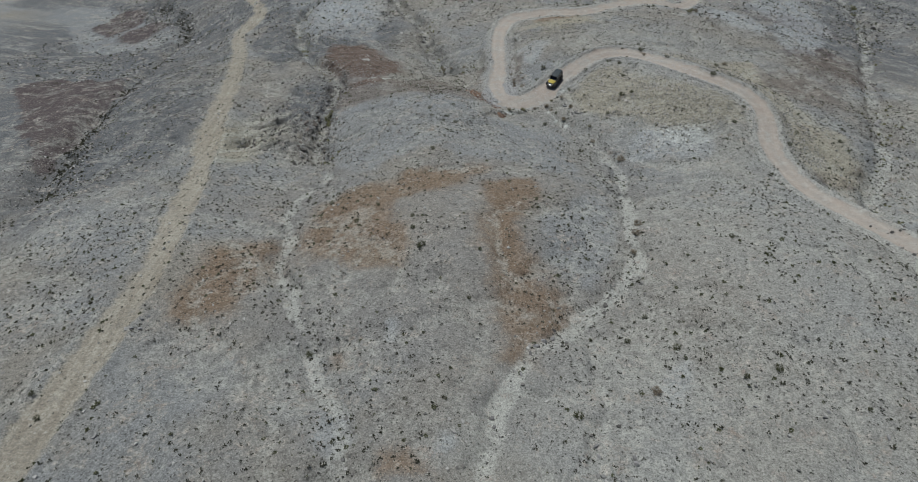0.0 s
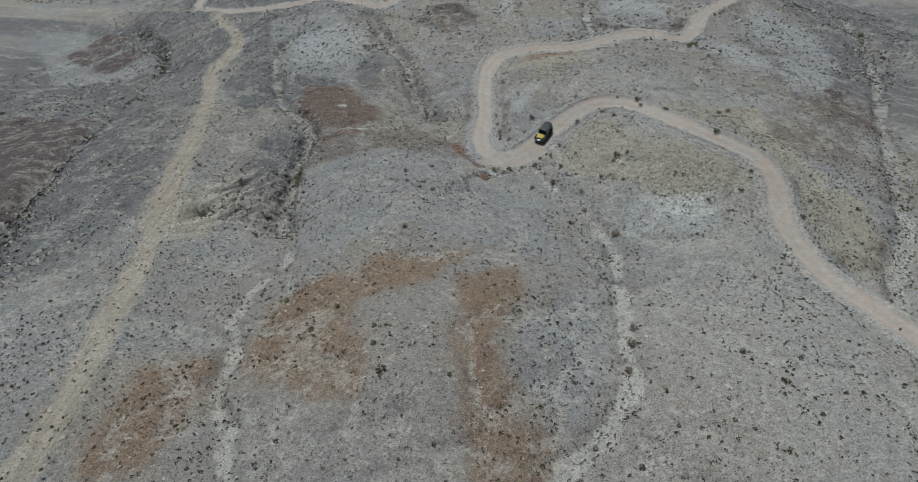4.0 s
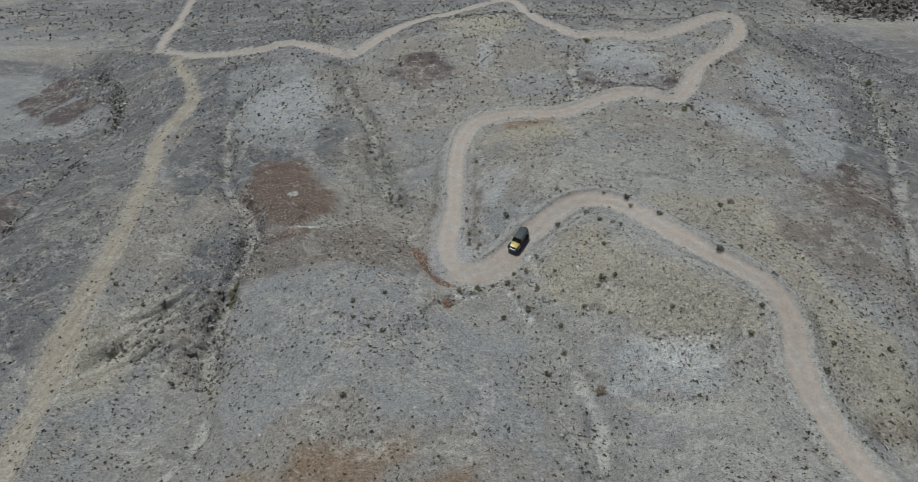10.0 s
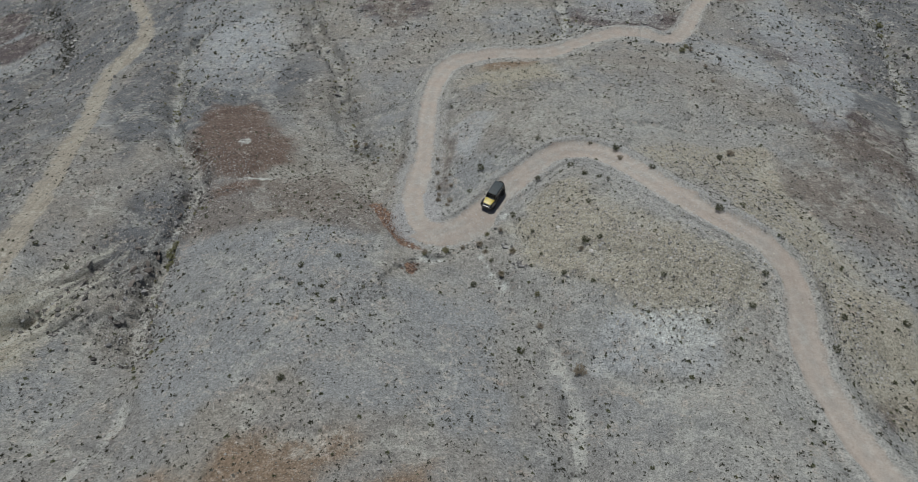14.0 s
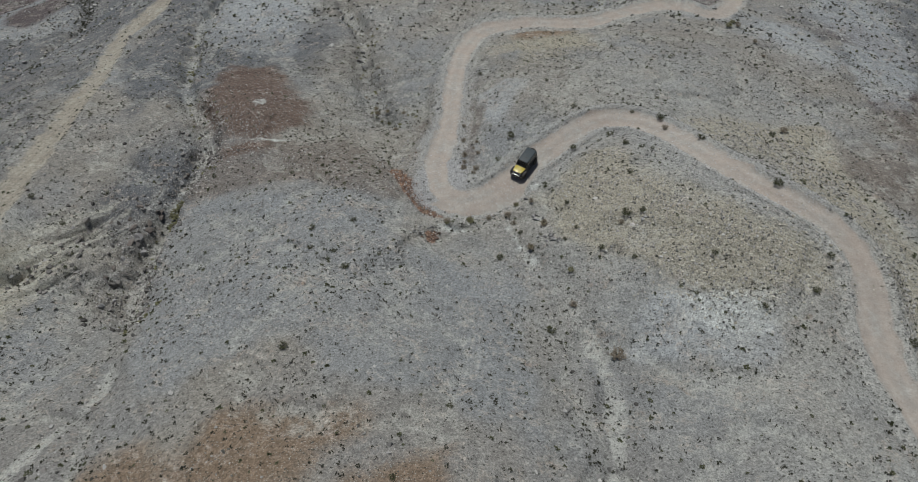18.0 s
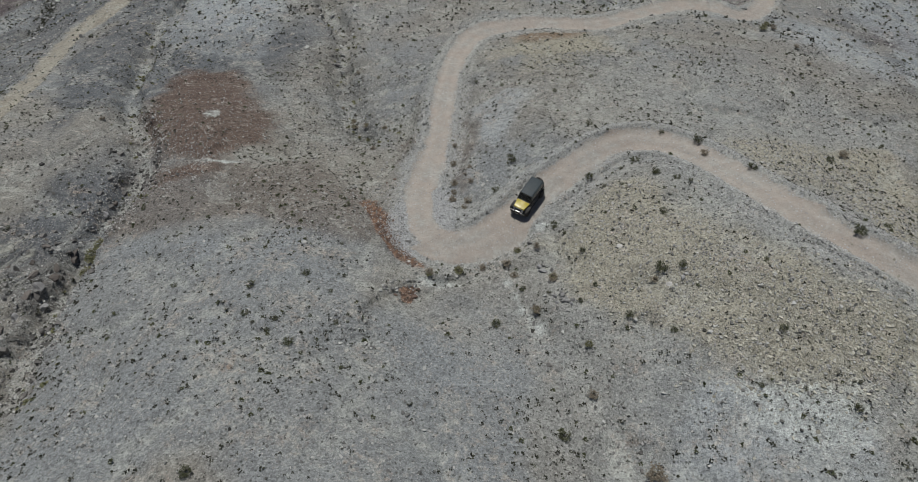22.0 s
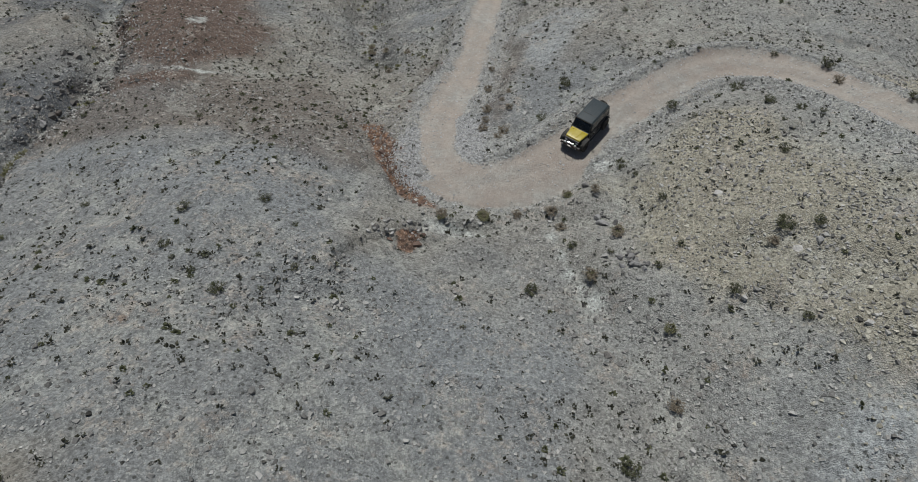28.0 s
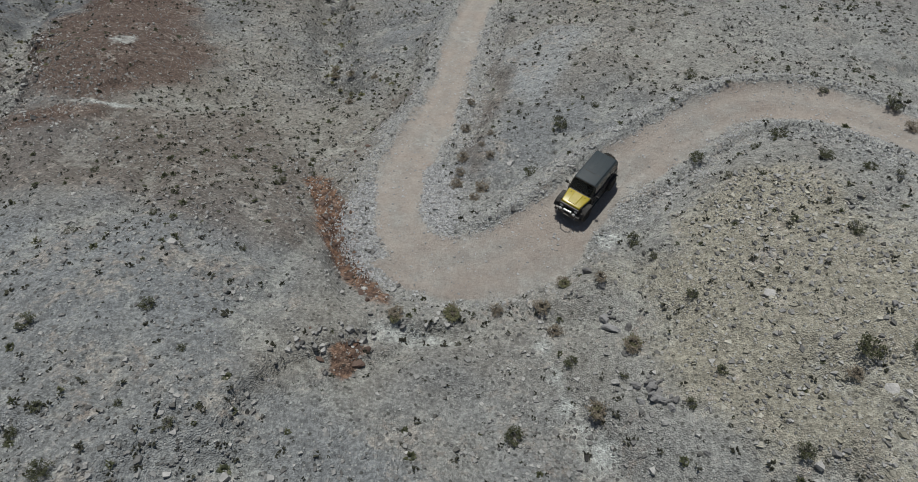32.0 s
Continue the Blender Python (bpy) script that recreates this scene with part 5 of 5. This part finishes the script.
CREOSOTE_C = [(25.9, 96.5, 0.6), (20.5, 92.9, 0.6), (22.7, 92.2, 0.55), (26.6, 92.4, 0.55), (31.9, 93.2, 1.15), (33.6, 93.2, 0.7), (25.2, 90.8, 0.5),
    (18.1, 88.9, 0.9), (28.9, 88.9, 0.7), (15.1, 93.6, 0.4), (42.6, 105.6, 0.9), (57.3, 115.3, 1.0), (48.3, 96.1, 1.1), (52.6, 98.2, 0.7), (42.8,
    93.7, 0.6), (39.8, 92.9, 0.6), (32.0, 87.1, 0.6), (39.6, 86.6, 0.7), (48.2, 82.0, 0.8), (43.0, 80.3, 0.6), (40.0, 81.8, 0.5), (37.2, 82.2, 0.5),
    (2.0, 84.3, 0.8), (-1.5, 73.4, 0.85), (-10.2, 90.9, 0.5), (22.9, 78.4, 0.9), (14.5, 85.0, 0.4), (57.4, 139.7, 0.5), (42.3, 123.3, 0.5), (-44.0,
    118.8, 0.8), (-19.6, 103.7, 0.5), (4.0, 90.0, 0.35)]
CREOSOTE_D = [(22.6, 141.5, 0.5), (17.7, 144.3, 0.5), (40.8, 152.6, 0.5), (44.1, 143.5, 0.4), (33.9, 158.0, 0.4), (51.1, 86.5, 0.8), (55.7, 76.9,
    0.9), (59.0, 81.5, 0.8), (67.4, 81.8, 0.9), (8.9, 72.5, 0.5), (-50.2, 109.8, 0.6), (-40.4, 97.6, 0.9), (-40.6, 104.4, 0.6), (49.5, 136.7, 0.7),
    (65.2, 159.2, 0.6), (78.0, 112.2, 0.6), (69.5, 111.9, 0.5), (-45.0, 91.3, 0.6), (-41.4, 92.5, 0.5), (-35.3, 94.1, 0.7), (-32.9, 100.5, 0.5), (9.5,
    144.6, 0.7), (-14.6, 59.0, 0.7), (-7.7, 56.3, 0.7), (-10.0, 52.7, 0.7), (-2.8, 52.2, 0.6), (-2.5, 49.5, 0.6), (-1.2, 45.7, 0.9), (9.7, 61.5, 0.5),
    (13.4, 68.3, 0.7), (35.8, 48.9, 0.7), (38.0, 44.4, 0.7)]
CREOSOTE_E = [(29.7, 27.5, 0.55), (24.5, 31.4, 0.9), (20.1, 32.6, 0.7), (13.7, 23.2, 0.8), (-28.9, 52.2, 0.6), (-31.6, 71.8, 0.5), (-11.2, 30.2, 0.8),
    (2.1, 24.8, 0.5), (1.1, 23.9, 0.4), (-1.5, 24.7, 0.4), (32.6, 28.1, 0.8), (38.1, 61.1, 0.5), (22.6, 36.2, 0.7), (14.7, 44.8, 0.6), (17.1, 60.0,
    0.5), (4.2, 37.8, 0.4), (-10.2, 42.5, 0.4), (-34.9, 25.0, 0.6), (-33.2, 22.5, 0.7), (11.3, 53.6, 0.4), (24.9, 30.0, 0.5), (38.5, 23.6, 0.5)]
DRY_BUSH_A = [(-2.1, 130.0, 0.5), (-1.6, 128.3, 0.6), (0.1, 128.1, 0.6), (3.2, 125.8, 0.55), (2.7, 119.1, 0.5), (-4.7, 134.8, 0.5), (39.2, 109.0,
    0.6), (13.3, 117.0, 0.5), (13.3, 113.2, 0.55), (15.2, 111.6, 0.4), (14.7, 109.9, 0.35), (13.6, 108.8, 0.6), (13.5, 105.8, 0.6), (15.2, 105.4,
    0.65), (14.8, 103.8, 0.5), (11.9, 94.6, 0.6), (20.1, 97.8, 0.5), (21.9, 97.8, 0.5), (19.1, 96.1, 0.6), (19.8, 94.8, 0.5), (23.2, 93.7, 0.6),
    (21.6, 90.5, 0.6), (15.4, 108.6, 0.5), (13.6, 107.0, 0.5), (14.6, 95.5, 0.55), (16.8, 95.9, 0.5), (-3.4, 142.8, 0.5), (31.3, 92.2, 0.5), (25.5,
    82.1, 0.6), (-33.4, 122.2, 0.6), (29.0, 75.8, 0.9), (25.0, 50.9, 0.8)]
DRY_BUSH_B = [(26.1, 53.9, 0.7), (24.1, 47.6, 0.6), (21.1, 26.0, 0.6), (66.0, 157.7, 0.9), (65.4, 147.1, 0.6), (64.6, 140.7, 0.5), (59.6, 117.0, 0.8)]
BOULDERS_A = [(29.1, 96.3, 0.38), (21.4, 98.4, 0.45), (33.4, 92.0, 0.45), (32.3, 91.6, 0.33), (30.0, 91.6, 0.25), (33.2, 95.3, 0.3), (30.9, 93.8,
    0.25), (30.8, 90.9, 0.25), (32.7, 96.0, 0.22), (12.6, 105.0, 0.25), (23.9, 91.0, 0.55), (23.2, 91.7, 0.45), (24.5, 90.6, 0.4), (23.8, 91.7, 0.45),
    (23.3, 90.9, 0.4), (24.7, 91.0, 0.35), (22.5, 94.9, 0.7), (22.1, 95.5, 0.5), (23.2, 95.1, 0.5), (5.1, 114.4, 0.35), (4.6, 113.6, 0.35), (4.4,
    112.0, 0.3), (6.8, 109.8, 0.4), (5.8, 109.8, 0.45), (5.0, 109.7, 0.4), (4.9, 108.9, 0.35), (4.3, 108.8, 0.3), (8.5, 97.3, 0.4), (9.7, 96.0, 0.45),
    (10.3, 95.3, 0.4), (10.9, 91.3, 0.55), (11.0, 92.1, 0.5)]
BOULDERS_B = [(7.2, 99.8, 0.4), (6.1, 101.8, 0.45), (5.5, 103.1, 0.4), (9.1, 121.8, 0.4), (8.0, 124.3, 0.35), (8.3, 118.2, 0.3), (6.4, 119.6, 0.3),
    (-7.9, 148.7, 0.6), (-7.1, 146.9, 0.5), (8.4, 92.5, 0.4), (8.3, 91.6, 0.35), (9.2, 91.1, 0.35), (7.7, 89.4, 0.35), (7.2, 88.5, 0.4), (7.1, 88.0,
    0.45), (7.5, 86.6, 0.4), (25.6, 88.7, 0.3), (14.7, 109.1, 0.2), (26.1, 96.6, 0.2), (32.6, 109.2, 0.2), (-25.5, 94.6, 1.2), (-26.1, 96.0, 1.0),
    (-26.1, 93.1, 1.3), (-25.6, 97.7, 1.0), (-26.4, 91.9, 1.1), (-25.3, 91.3, 0.9), (-27.0, 87.9, 0.8), (-27.7, 98.1, 0.8), (-26.7, 89.7, 0.9),
    (-27.2, 86.4, 0.8), (-27.0, 94.3, 1.0), (-28.7, 91.7, 0.7)]
BOULDERS_C = [(-25.2, 106.8, 0.8), (-25.0, 108.8, 0.7), (-25.3, 104.7, 0.8), (-28.6, 96.3, 0.6), (-30.5, 95.4, 0.6), (-31.9, 94.8, 0.6), (-32.7, 92.2,
    0.7), (-33.9, 90.4, 0.6), (-34.7, 88.2, 0.6), (-31.5, 91.1, 0.5), (-36.0, 86.9, 0.6), (-36.6, 85.2, 0.5), (-36.8, 83.4, 0.5), (-35.1, 90.7, 0.5),
    (-33.9, 93.6, 0.5), (-41.5, 98.7, 0.5), (-39.6, 97.8, 0.5), (-25.2, 81.9, 0.6), (-24.8, 83.2, 0.5), (-42.6, 191.0, 1.0), (-43.7, 187.9, 1.2),
    (-45.8, 180.1, 1.0), (-46.5, 177.1, 0.9), (-45.5, 184.3, 0.9), (-7.6, 147.2, 0.9), (-7.6, 150.7, 0.8), (-6.7, 145.3, 0.7), (-12.9, 168.9, 0.8),
    (-19.2, 186.9, 0.7), (-98.0, 161.9, 1.3), (-99.8, 168.1, 1.2), (-96.2, 155.9, 1.2)]
BOULDERS_D = [(-91.3, 143.7, 1.4), (-100.0, 174.7, 1.0), (130.9, 178.0, 1.2), (128.9, 171.7, 1.0), (131.5, 182.3, 1.0), (-29.3, 34.6, 0.5), (-28.8,
    35.0, 0.45), (-28.9, 33.3, 0.45), (-29.6, 33.1, 0.4), (11.7, 32.5, 0.6), (10.8, 31.7, 0.55), (12.7, 33.0, 0.5), (10.2, 30.9, 0.5), (9.1, 27.9,
    0.4), (6.2, 23.4, 0.5), (6.4, 22.4, 0.5), (14.8, 20.4, 0.45), (14.8, 19.4, 0.4), (17.7, 18.6, 0.5), (17.6, 19.2, 0.4), (-25.6, 98.3, 1.0), (83.8,
    96.3, 1.0), (81.9, 94.2, 1.0), (34.3, 22.8, 0.4), (34.8, 23.3, 0.35), (38.6, 20.8, 0.5), (30.2, 26.5, 0.3), (-19.5, 17.9, 0.4)]


# ---- shrubs ----
def twiggy(seed, stems, spread, rise):
    """Bent stems that fork once: lists of lines of points."""
    r = random.Random(seed)
    lines = []
    for _ in range(stems):
        a, out = r.uniform(0, 6.283), spread * r.uniform(0.45, 1.0)
        up = rise * (1.15 - 0.55 * out / spread) * r.uniform(0.8, 1.1)
        pts = []
        for k in range(4):
            f = k / 3
            a2 = a + r.uniform(-0.25, 0.25)
            pts.append(Vector((math.cos(a2) * out * f**0.9, math.sin(a2) * out * f**0.9, up * (1 - (1 - f) ** 1.6))))
        lines.append(pts)
        fork, a3 = pts[2], a + r.choice((-1, 1)) * r.uniform(0.5, 1.0)
        tip = fork + Vector((math.cos(a3), math.sin(a3), 0.7)) * out * r.uniform(0.25, 0.45)
        lines.append([fork, (fork + tip) * 0.5 + Vector((0, 0, 0.02)), tip])
    return lines


def stem_mesh(lines, thick):
    bm = bmesh.new()
    for pts in lines:
        rings = []
        for k, p in enumerate(pts):
            w = thick * (1 - 0.75 * k / (len(pts) - 1))
            rings.append([bm.verts.new(p + Vector((math.cos(t) * w, math.sin(t) * w, 0.3 * w * math.sin(t)))) for t in (0, 2.094, 4.189)])
        for low, high in zip(rings, rings[1:]):
            for k in range(3):
                bm.faces.new((low[k], low[(k + 1) % 3], high[(k + 1) % 3], high[k]))
    return bm


def leaf_mesh(seed, lines, count, size, loose):
    """Small folded leaves in clumps along the outer stems."""
    r = random.Random(seed)
    bm = bmesh.new()
    for _ in range(count):
        pts = r.choice(lines)
        f = r.uniform(0.35, 1.0) * (len(pts) - 1)
        k = min(int(f), len(pts) - 2)
        p = pts[k].lerp(pts[k + 1], f - k) + Vector((r.gauss(0, loose), r.gauss(0, loose), r.gauss(0, loose * 0.7)))
        p.z = max(p.z, 0.02)
        s, a, b = size * r.uniform(0.6, 1.4), r.uniform(0, 6.283), r.uniform(-0.7, 0.9)
        u = Vector((math.cos(a) * math.cos(b), math.sin(a) * math.cos(b), math.sin(b)))
        v = u.cross(Vector((0.2, 0.1, 1))).normalized() * 0.42
        one, two, three, four = (bm.verts.new(p + q * s) for q in (u * -1, v + Vector((0, 0, 0.25)), u, v * -1 + Vector((0, 0, 0.25))))
        bm.faces.new((one, two, three))
        bm.faces.new((one, three, four))
    return bm


def shrub(name, label, seed, stems, spread, rise, leaves, leaf_size, loose, leaf_material, thick=0.014, group=""):
    ob = tagged(new(name), label, "shrub", group)
    lines = twiggy(seed, stems, spread, rise)
    part("branchwork", stem_mesh(lines, thick), TWIG, ob)
    part("foliage", leaf_mesh(seed + 50, lines, leaves, leaf_size, loose), leaf_material, ob)
    return ob


def plant_all(kinds, places, grown=0.6, sink=0.03):
    r = random.Random(11)
    first = {}
    for n, (x, y, size) in enumerate(places):
        k = n % len(kinds)
        s = grown * size * r.uniform(0.9, 1.1)
        m = pose(x, y, ground_z(x, y) - sink, r.uniform(-5, 5), r.uniform(-5, 5), r.uniform(0, 360))
        if k not in first:
            first[k] = kinds[k]
            kinds[k].matrix_basis = m @ Matrix.Scale(s, 4)
        else:
            ob = copy_thing(first[k], m)
            ob.scale = (s, s, s * r.uniform(0.85, 1.1))


CREOSOTE = CREOSOTE_A + CREOSOTE_B + CREOSOTE_C + CREOSOTE_D + CREOSOTE_E
GREEN_KINDS = [shrub("creosote_bush", "dark green creosote bush with open grey stems on stony ground", s, 26, 0.95, 0.85, 420, 0.085, 0.09, LEAF, group="desert shrubs") for s in (1, 2, 3, 4)]
BARE_KINDS = [shrub("bursage_bush", "sparse grey-brown twiggy desert bush on stony ground", s, 34, 0.9, 0.7, 210, 0.075, 0.08, LEAF, 0.016, group="desert shrubs") for s in (21, 22, 23)]
plant_all(GREEN_KINDS, [p for n, p in enumerate(CREOSOTE) if p[2] >= 0.7 or n % 3])
plant_all(BARE_KINDS, [p for n, p in enumerate(CREOSOTE) if p[2] < 0.7 and n % 3 == 0])
STRAW_KINDS = [shrub("dry_bush", "rounded straw-coloured dry bush beside the dirt road", s, 46, 0.8, 0.75, 420, 0.08, 0.07, STRAW, group="dry bushes") for s in (31, 32, 33)]
plant_all(STRAW_KINDS, DRY_BUSH_A + DRY_BUSH_B, 1.0)

OLIVE_BUSH = [(23.2, 93.9, 0.55), (21.6, 90.4, 0.5), (14.6, 95.3, 0.6), (25.6, 86.6, 0.45), (20.2, 97.6, 0.4), (11.9, 94.3, 0.4), (-2.2, 130.4, 0.6),
    (-1.8, 128.4, 0.5), (0.2, 128.2, 0.4), (3.0, 126.0, 0.35), (0.5, 126.2, 0.4), (-23.7, 98.5, 1.3), (-22.7, 95.6, 1.1), (-23.1, 99.4, 0.9), (64.2,
    157.4, 0.9), (65.8, 160.0, 0.8), (49.5, 203.1, 1.4), (-56.1, 304.8, 1.6), (-58.5, 320.5, 1.3), (-45.4, 284.1, 1.3), (132.3, 194.1, 1.5), (129.2,
    187.8, 1.2)]
OLIVE_KINDS = [shrub("olive_bush", "dense rounded olive-yellow bush in the dry wash", s, 50, 0.8, 0.8, 520, 0.08, 0.07, OLIVE, group="olive bushes") for s in (36, 37)]
plant_all(OLIVE_KINDS, OLIVE_BUSH, 1.0)


# ---- boulders and ledges ----
def boulder_mesh(name, seed, flat, blocky):
    """A broken rock with flat facets and worn edges."""
    r = random.Random(seed)
    bm = bmesh.new()
    bmesh.ops.create_icosphere(bm, subdivisions=3, radius=1.0)
    cuts = [(Vector((r.gauss(0, 1), r.gauss(0, 1), r.gauss(0, 0.8))).normalized(), r.uniform(0.38, 0.8)) for _ in range(blocky)]
    for v in bm.verts:
        for way, far in cuts:
            over = v.co.dot(way) - far
            if over > 0:
                v.co -= way * over * 0.94
        v.co += v.co.normalized() * (0.13 * noise.noise(v.co * 2.6 + Vector((seed, 0, 0))) + 0.08 * noise.noise(v.co * 6.0))
        v.co.x *= 1.2
        v.co.z *= flat
    data = bpy.data.meshes.new(name)
    bm.to_mesh(data)
    bm.free()
    return data


# ---- layered outcrops ----
def outcrop(x, y, size, seed):
    """Split blocks in two tilted rows, half sunk in the slope."""
    r = random.Random(seed)
    ob = tagged(new("rock_outcrop"), "grey layered rock outcrop split into blocks on the slope", "rock", "layered outcrops")
    ob.matrix_world = pose(x, y, ground_z(x, y) - 0.1 * size, -18, 6, 20)
    for k in range(16):
        bm = bmesh.new()
        bm.from_mesh(SPLIT_MESHES[k % 3])
        if k == 0:
            at, wide, deep, high = pose(0, 0, -0.08 * size, 4, -3, 25), size * 0.62, size * 0.58, size * 0.34
        else:
            way, out = k * 2.4, size * r.uniform(0.3, 0.72)
            wide, deep, high = size * r.uniform(0.12, 0.26), size * r.uniform(0.08, 0.16), size * r.uniform(0.1, 0.2)
            at = pose(out * math.cos(way), out * math.sin(way), size * (0.2 - 0.25 * out / size), r.uniform(-10, 10), r.uniform(-10, 10), r.uniform(-25, 25))
        bm.transform(at @ Matrix.Diagonal((wide, deep, high, 1)))
        part("block", bm, OUTCROP, ob)


SPLIT_MESHES = [boulder_mesh("block", 90 + s, 1.0, 26) for s in range(3)]
for k, (x, y, size) in enumerate(((24.3, 91.5, 1.15), (22.6, 95.8, 0.8), (20.9, 96.9, 0.6), (7.3, 87.2, 0.7), (5.6, 85.6, 0.6))):
    outcrop(x, y, size, k)


ROCK_KINDS = (("boulder", "weathered grey boulder half sunk in the slope", GREY_ROCK), ("boulder", "pale flat-topped stone lying on the slope", PALE_ROCK),
              ("boulder", "dark brown angular rock in the eroded gully", BROWN_ROCK), ("boulder", "rust-red rock fallen from the cut bank", RED_ROCK))
ROCK_MESHES = []
for kind, (rock_name, rock_label, rock_material) in enumerate(ROCK_KINDS):
    shapes = [boulder_mesh("boulder", 10 * kind + s, (0.6, 0.4, 0.8, 0.7)[kind], 17) for s in range(3)]
    for shape in shapes:
        shape.materials.append(rock_material)
    ROCK_MESHES.append(shapes)
rock_dice = random.Random(5)
PALE_SPOTS = ((29.2, 96.5), (21.5, 98.9), (32.2, 91.5), (12.5, 105.7), (33.1, 96.4), (4.4, 114.0), (5.0, 114.8), (14.6, 20.0))
for n, (x, y, size) in enumerate(BOULDERS_A + BOULDERS_B + BOULDERS_C + BOULDERS_D):
    if any(math.hypot(x - a, y - b) < 0.3 for a, b in PALE_SPOTS):
        kind = 1
    elif 1 < x < 12 and 90 < y < 120 and (x > 5 or y < 108):
        kind = 3
    elif x < -23 and 84 < y < 112:
        kind = 2 if n % 3 else 0
    else:
        kind = 0
    rock = new("boulder", ROCK_MESHES[kind][n % 3])
    size *= (0.7, 1.0, 0.55, 0.55)[kind] * (0.55 if x < 9 and 84 < y < 95 and x > 0 else 1.0)
    high = size * rock_dice.uniform(0.8, 1.1) * (0.8 if kind == 1 else 1.0)
    rock.matrix_world = pose(x, y, ground_z(x, y) + 0.12 * size, rock_dice.uniform(-18, 18), rock_dice.uniform(-18, 18), rock_dice.uniform(0, 360)) @ Matrix.Diagonal((size, size * rock_dice.uniform(0.7, 1), high, 1))
    tagged(rock, ROCK_KINDS[kind][1], "rock", ("boulders on the slope", "pale stones", "gully rocks", "red rocks")[kind])
